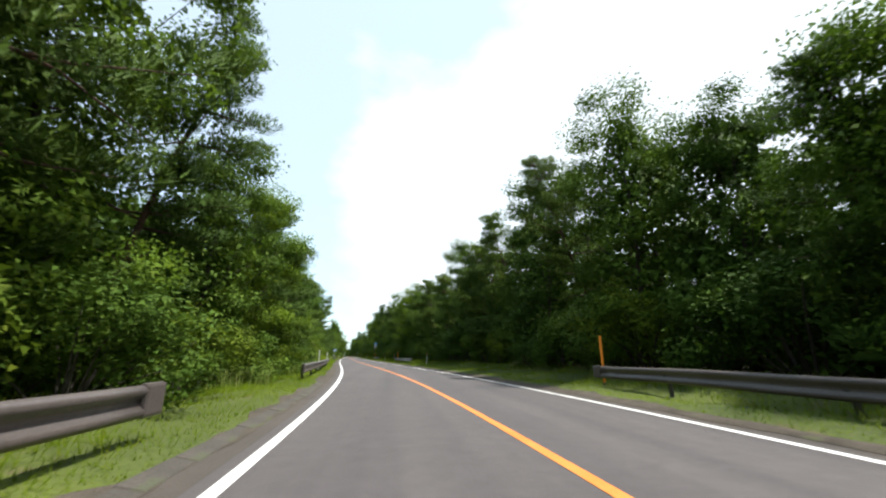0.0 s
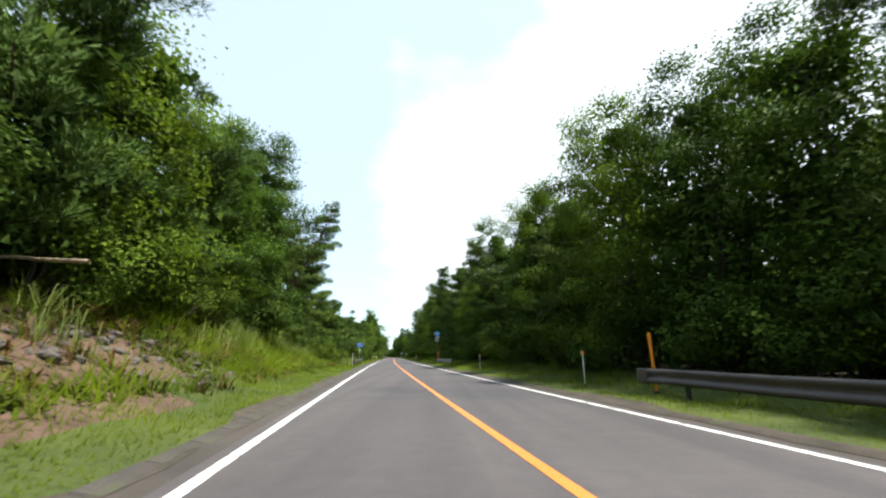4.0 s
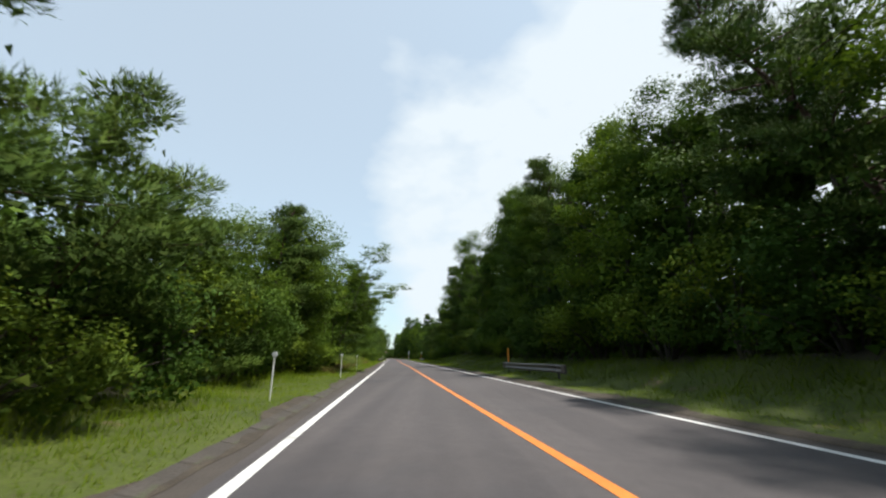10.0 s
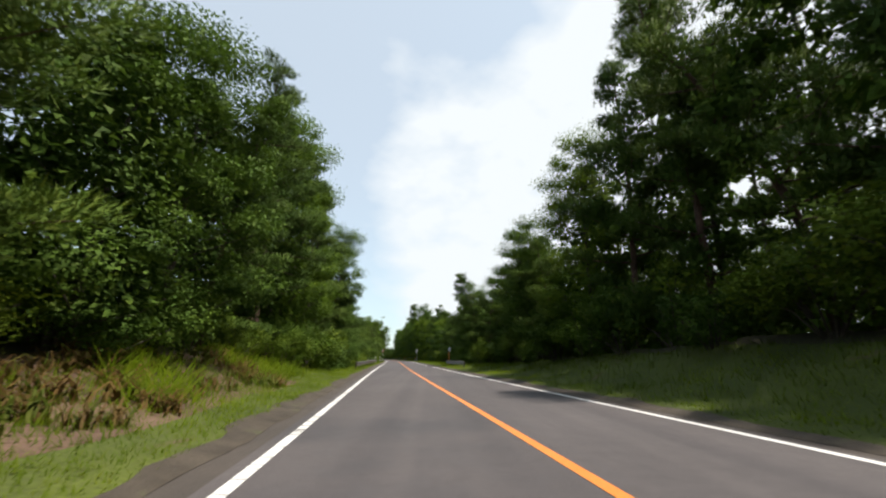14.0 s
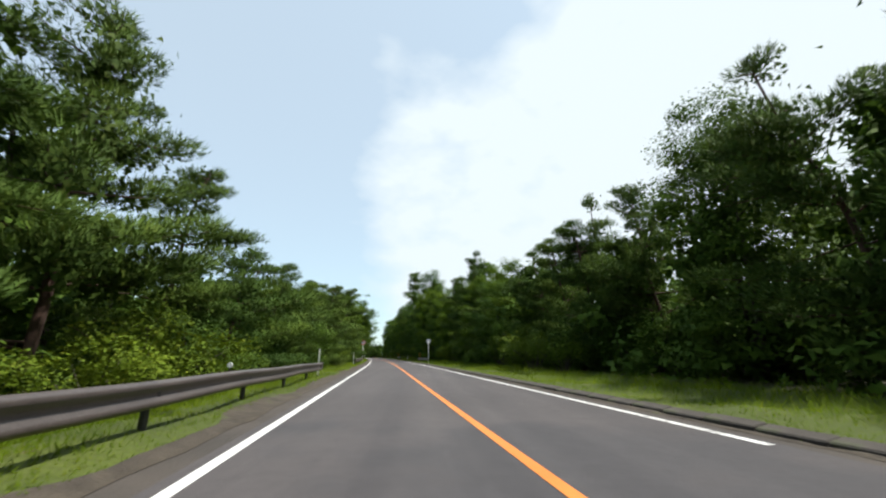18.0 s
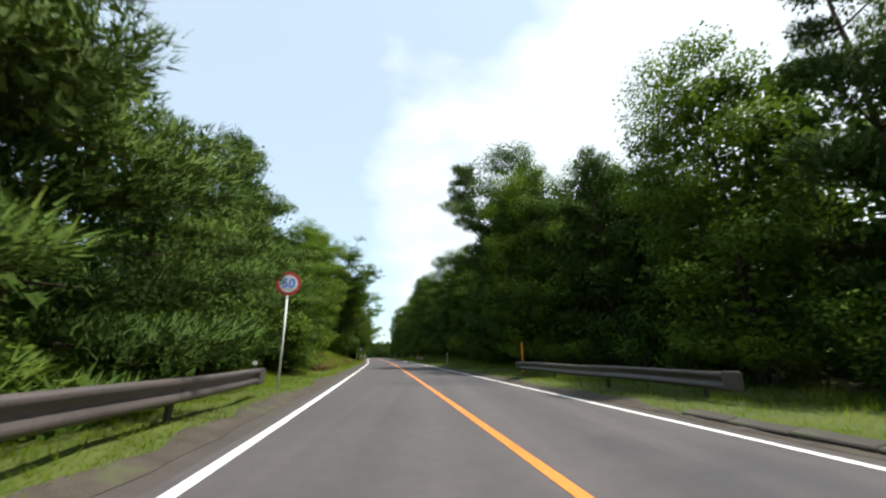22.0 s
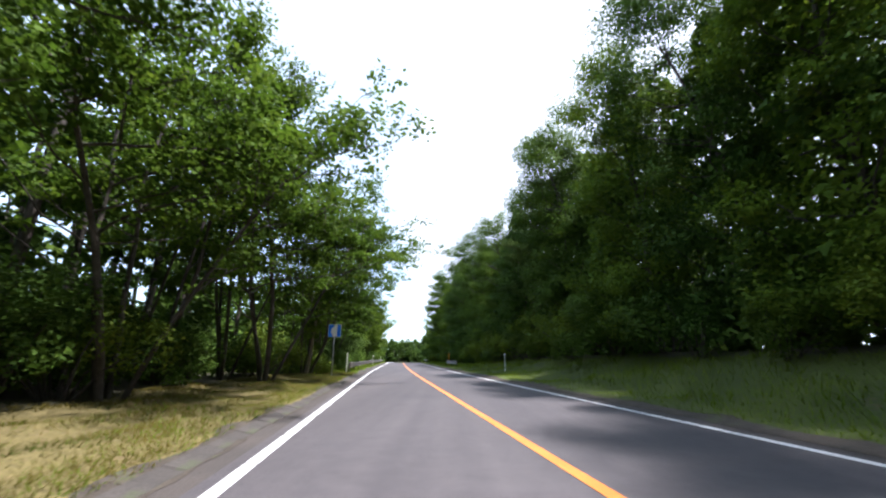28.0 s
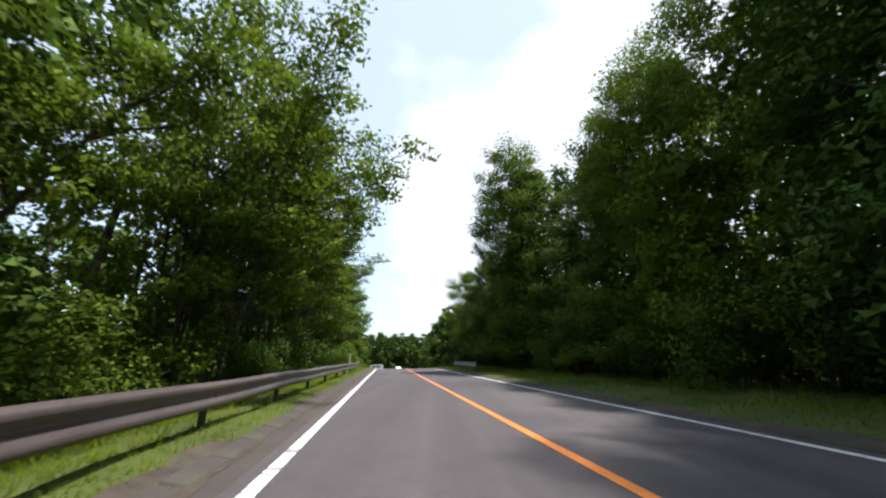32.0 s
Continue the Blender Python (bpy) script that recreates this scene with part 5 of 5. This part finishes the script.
def bare_tree(s, d, h, seed):
    """A dead tree whose fine brown twigs are still on."""
    g = np.random.default_rng(seed)
    ob = new("bare_tree")
    ob.matrix_basis = spot(s, d)
    w, fine = Wood(), Wood()
    tr = curve_pts((0, 0, -0.4), (0.04, 0, 1), h, 8, g, 0.05, 0.05)
    w.add(tr, np.linspace(0.10, 0.02, 9), 7)
    for i in range(30):
        z = g.uniform(0.35, 0.97) * h
        p0 = np.array([np.interp(z, tr[:, 2], tr[:, k]) for k in range(3)])
        a = g.uniform(0, 6.28)
        b = curve_pts(p0, (math.cos(a), math.sin(a), 0.55), g.uniform(0.9, 2.2) * (1.25 - 0.6 * z / h), 5, g, 0.14, 0.04)
        w.add(b, np.linspace(0.024, 0.006, 6), 4)
        for k in range(16):
            c = curve_pts(b[int(g.integers(1, 6))], unit(g.normal(size=3)) + np.array([0.3 * math.cos(a), 0.3 * math.sin(a), 0.35]), g.uniform(0.25, 0.75), 2, g, 0.25)
            fine.add(c, [0.008, 0.006, 0.003], 3)
    hang("trunk", w.mesh("trunk", BARK_GREY), ob, label="dark bare trunk and branches")
    hang("twigs", fine.mesh("twigs", BARK_PINE), ob, label="fine reddish-brown dead twigs")
    tagged(ob, "leafless brown tree among the pines", "tree")


bare_tree(288.8, -7.9, 8.2, 3)


def pale_tree(s, d, h, seed):
    """A slim leaning tree with pale bark."""
    g = np.random.default_rng(seed)
    ob = new("pale_tree")
    ob.matrix_basis = spot(s, d)
    w = Wood()
    tr = curve_pts((0, 0, -0.4), (0.10, 0.16, 1), h, 9, g, 0.05, 0.04)
    w.add(tr, np.linspace(0.12, 0.03, 10), 8)
    tips = []
    for i in range(16):
        z = g.uniform(0.5, 0.97) * h
        p0 = np.array([np.interp(z, tr[:, 2], tr[:, k]) for k in range(3)])
        a = g.uniform(0, 6.28)
        b = curve_pts(p0, (math.cos(a), math.sin(a), 0.6), g.uniform(0.8, 1.9), 4, g, 0.12, 0.04)
        w.add(b, np.linspace(0.03, 0.008, 5), 4)
        tips += [b[2], b[3], b[4]]
    tips = np.array(tips)
    k = g.integers(0, len(tips), 3200)
    o = unit(g.normal(size=(3200, 3)))
    hang("trunk", w.mesh("trunk", DEADWOOD), ob, label="pale grey bark")
    hang("crown", leaf_mesh("crown", tips[k] + o * g.uniform(0.1, 0.6, (3200, 1)), 0.14, LEAVES, g, out=o), ob, label="sparse green leaves")
    tagged(ob, "slim leaning tree with a pale trunk", "tree")


pale_tree(408.6, -7.2, 8.0, 4)


def hollow_bush(s, d):
    """A dense bush over a dark hollow in the bank, open towards the road."""
    g = np.random.default_rng(8)
    ob = new("hollow_bush")
    ob.matrix_basis = spot(s, d)
    way = unit(np.array([0.62, -0.78, 0.0]))
    # added shell in the dark floor colour, stands in for shade under the leaves
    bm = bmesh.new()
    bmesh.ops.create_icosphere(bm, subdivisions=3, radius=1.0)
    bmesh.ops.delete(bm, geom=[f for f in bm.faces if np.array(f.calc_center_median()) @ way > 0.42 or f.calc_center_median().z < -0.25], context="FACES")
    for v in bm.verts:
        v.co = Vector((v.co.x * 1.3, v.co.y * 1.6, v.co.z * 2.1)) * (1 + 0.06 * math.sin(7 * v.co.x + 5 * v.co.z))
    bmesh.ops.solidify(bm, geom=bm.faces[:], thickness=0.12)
    part("earth_wall", bm, FLOOR, ob, "dark earth-coloured shell added to shade the hollow")
    o = unit(g.normal(size=(16000, 3)))
    o[:, 2] = np.abs(o[:, 2])
    o = o[o @ way < 0.40]
    lump = 1 + 0.22 * np.sin(5 * o[:, 0] + 3 * o[:, 2]) * np.sin(4 * o[:, 1] - 2 * o[:, 2]) + 0.12 * np.sin(9 * o[:, 1] + 7 * o[:, 2])
    p = o * np.array([1.45, 1.75, 2.3]) * (lump * g.uniform(0.85, 1.3, len(o)))[:, None]
    rim = unit(g.normal(size=(30000, 3)))
    rim = rim[(np.abs(rim @ way - 0.45) < 0.13) & (rim[:, 2] > -0.1)]
    q = rim * np.array([1.3, 1.6, 2.1]) * g.uniform(0.88, 1.3, (len(rim), 1))
    q[:, 2] -= g.uniform(0, 0.55, len(q)) * (1 + np.sin(6 * q[:, 0] + 8 * q[:, 1]))
    o, p = np.concatenate([o, rim]), np.concatenate([p, q])
    p[:, 2] = np.maximum(p[:, 2], 0.03)
    hang("foliage", leaf_mesh("foliage", p, 0.11, LEAVES_DEEP, g, out=unit(o + 0.5 * g.normal(size=o.shape))), ob, label="green leaves hanging over the hollow")
    tagged(ob, "dense green bush over a dark hollow in the bank", "bush")


hollow_bush(365.2, -6.3)

# ---- parked vehicles far down the road ----
def vehicle(s, d, length, height, van, turn):
    ob = new("van" if van else "car")
    ob.matrix_basis = spot(s, d, 0.0, turn)
    hl, w = length / 2, 0.84
    if van:
        side = [(-hl, 0.28), (hl, 0.28), (hl, 0.85), (hl - 0.35, 1.05), (hl - 0.95, height), (-hl + 0.05, height), (-hl, height - 0.15)]
    else:
        side = [(-hl, 0.28), (hl, 0.28), (hl, 0.75), (hl - 0.95, 0.92), (hl - 1.75, height), (-hl + 0.9, height), (-hl + 0.15, 0.98), (-hl, 0.85)]
    bm = bmesh.new()
    f = bm.faces.new([bm.verts.new((-w, y, z)) for y, z in side])
    g = bmesh.ops.extrude_face_region(bm, geom=[f])
    bmesh.ops.translate(bm, verts=[v for v in g["geom"] if isinstance(v, bmesh.types.BMVert)], vec=(2 * w, 0, 0))
    bmesh.ops.recalc_face_normals(bm, faces=bm.faces)
    bmesh.ops.bevel(bm, geom=bm.edges[:], offset=0.05, segments=2, affect="EDGES")
    part("body", bm, CARWHITE, ob, "white painted body")
    for x in (-w - 0.004, w + 0.004):
        for y in (-hl * 0.45, hl * 0.15):
            part("side_window", box(0.012, length * 0.24, height * 0.26, (x, y, height * 0.74), 0.004), CARGLASS, ob, "dark glass")
    part("rear_window", box(1.3, 0.02, height * 0.26, (0, -hl + (0.01 if van else 0.50), height * 0.74), 0.004), CARGLASS, ob, "dark glass")
    for x in (-0.78, 0.78):
        for y in (-hl * 0.62, hl * 0.62):
            wheel = part("wheel", rod(0.30, 0.30, 0.20, (x + 0.10, y, 0.30), 18, Matrix.Rotation(radians(-90), 4, "Y")), RUBBER, ob)
            hang("rim", simple_mesh("rim", rod(0.18, 0.18, 0.22, (x + 0.11, y, 0.30), 14, Matrix.Rotation(radians(-90), 4, "Y")), GALV), wheel)
        part("tail_light", box(0.14, 0.03, 0.22, (x * 0.92, -hl - 0.005, 0.85), 0.01), RED, ob)
    tagged(ob, "white van standing far down the road" if van else "white car standing far down the road", "vehicle")


vehicle(566, -5.5, 4.4, 1.95, True, 78)
vehicle(572, 1.6, 4.2, 1.5, False, 6)
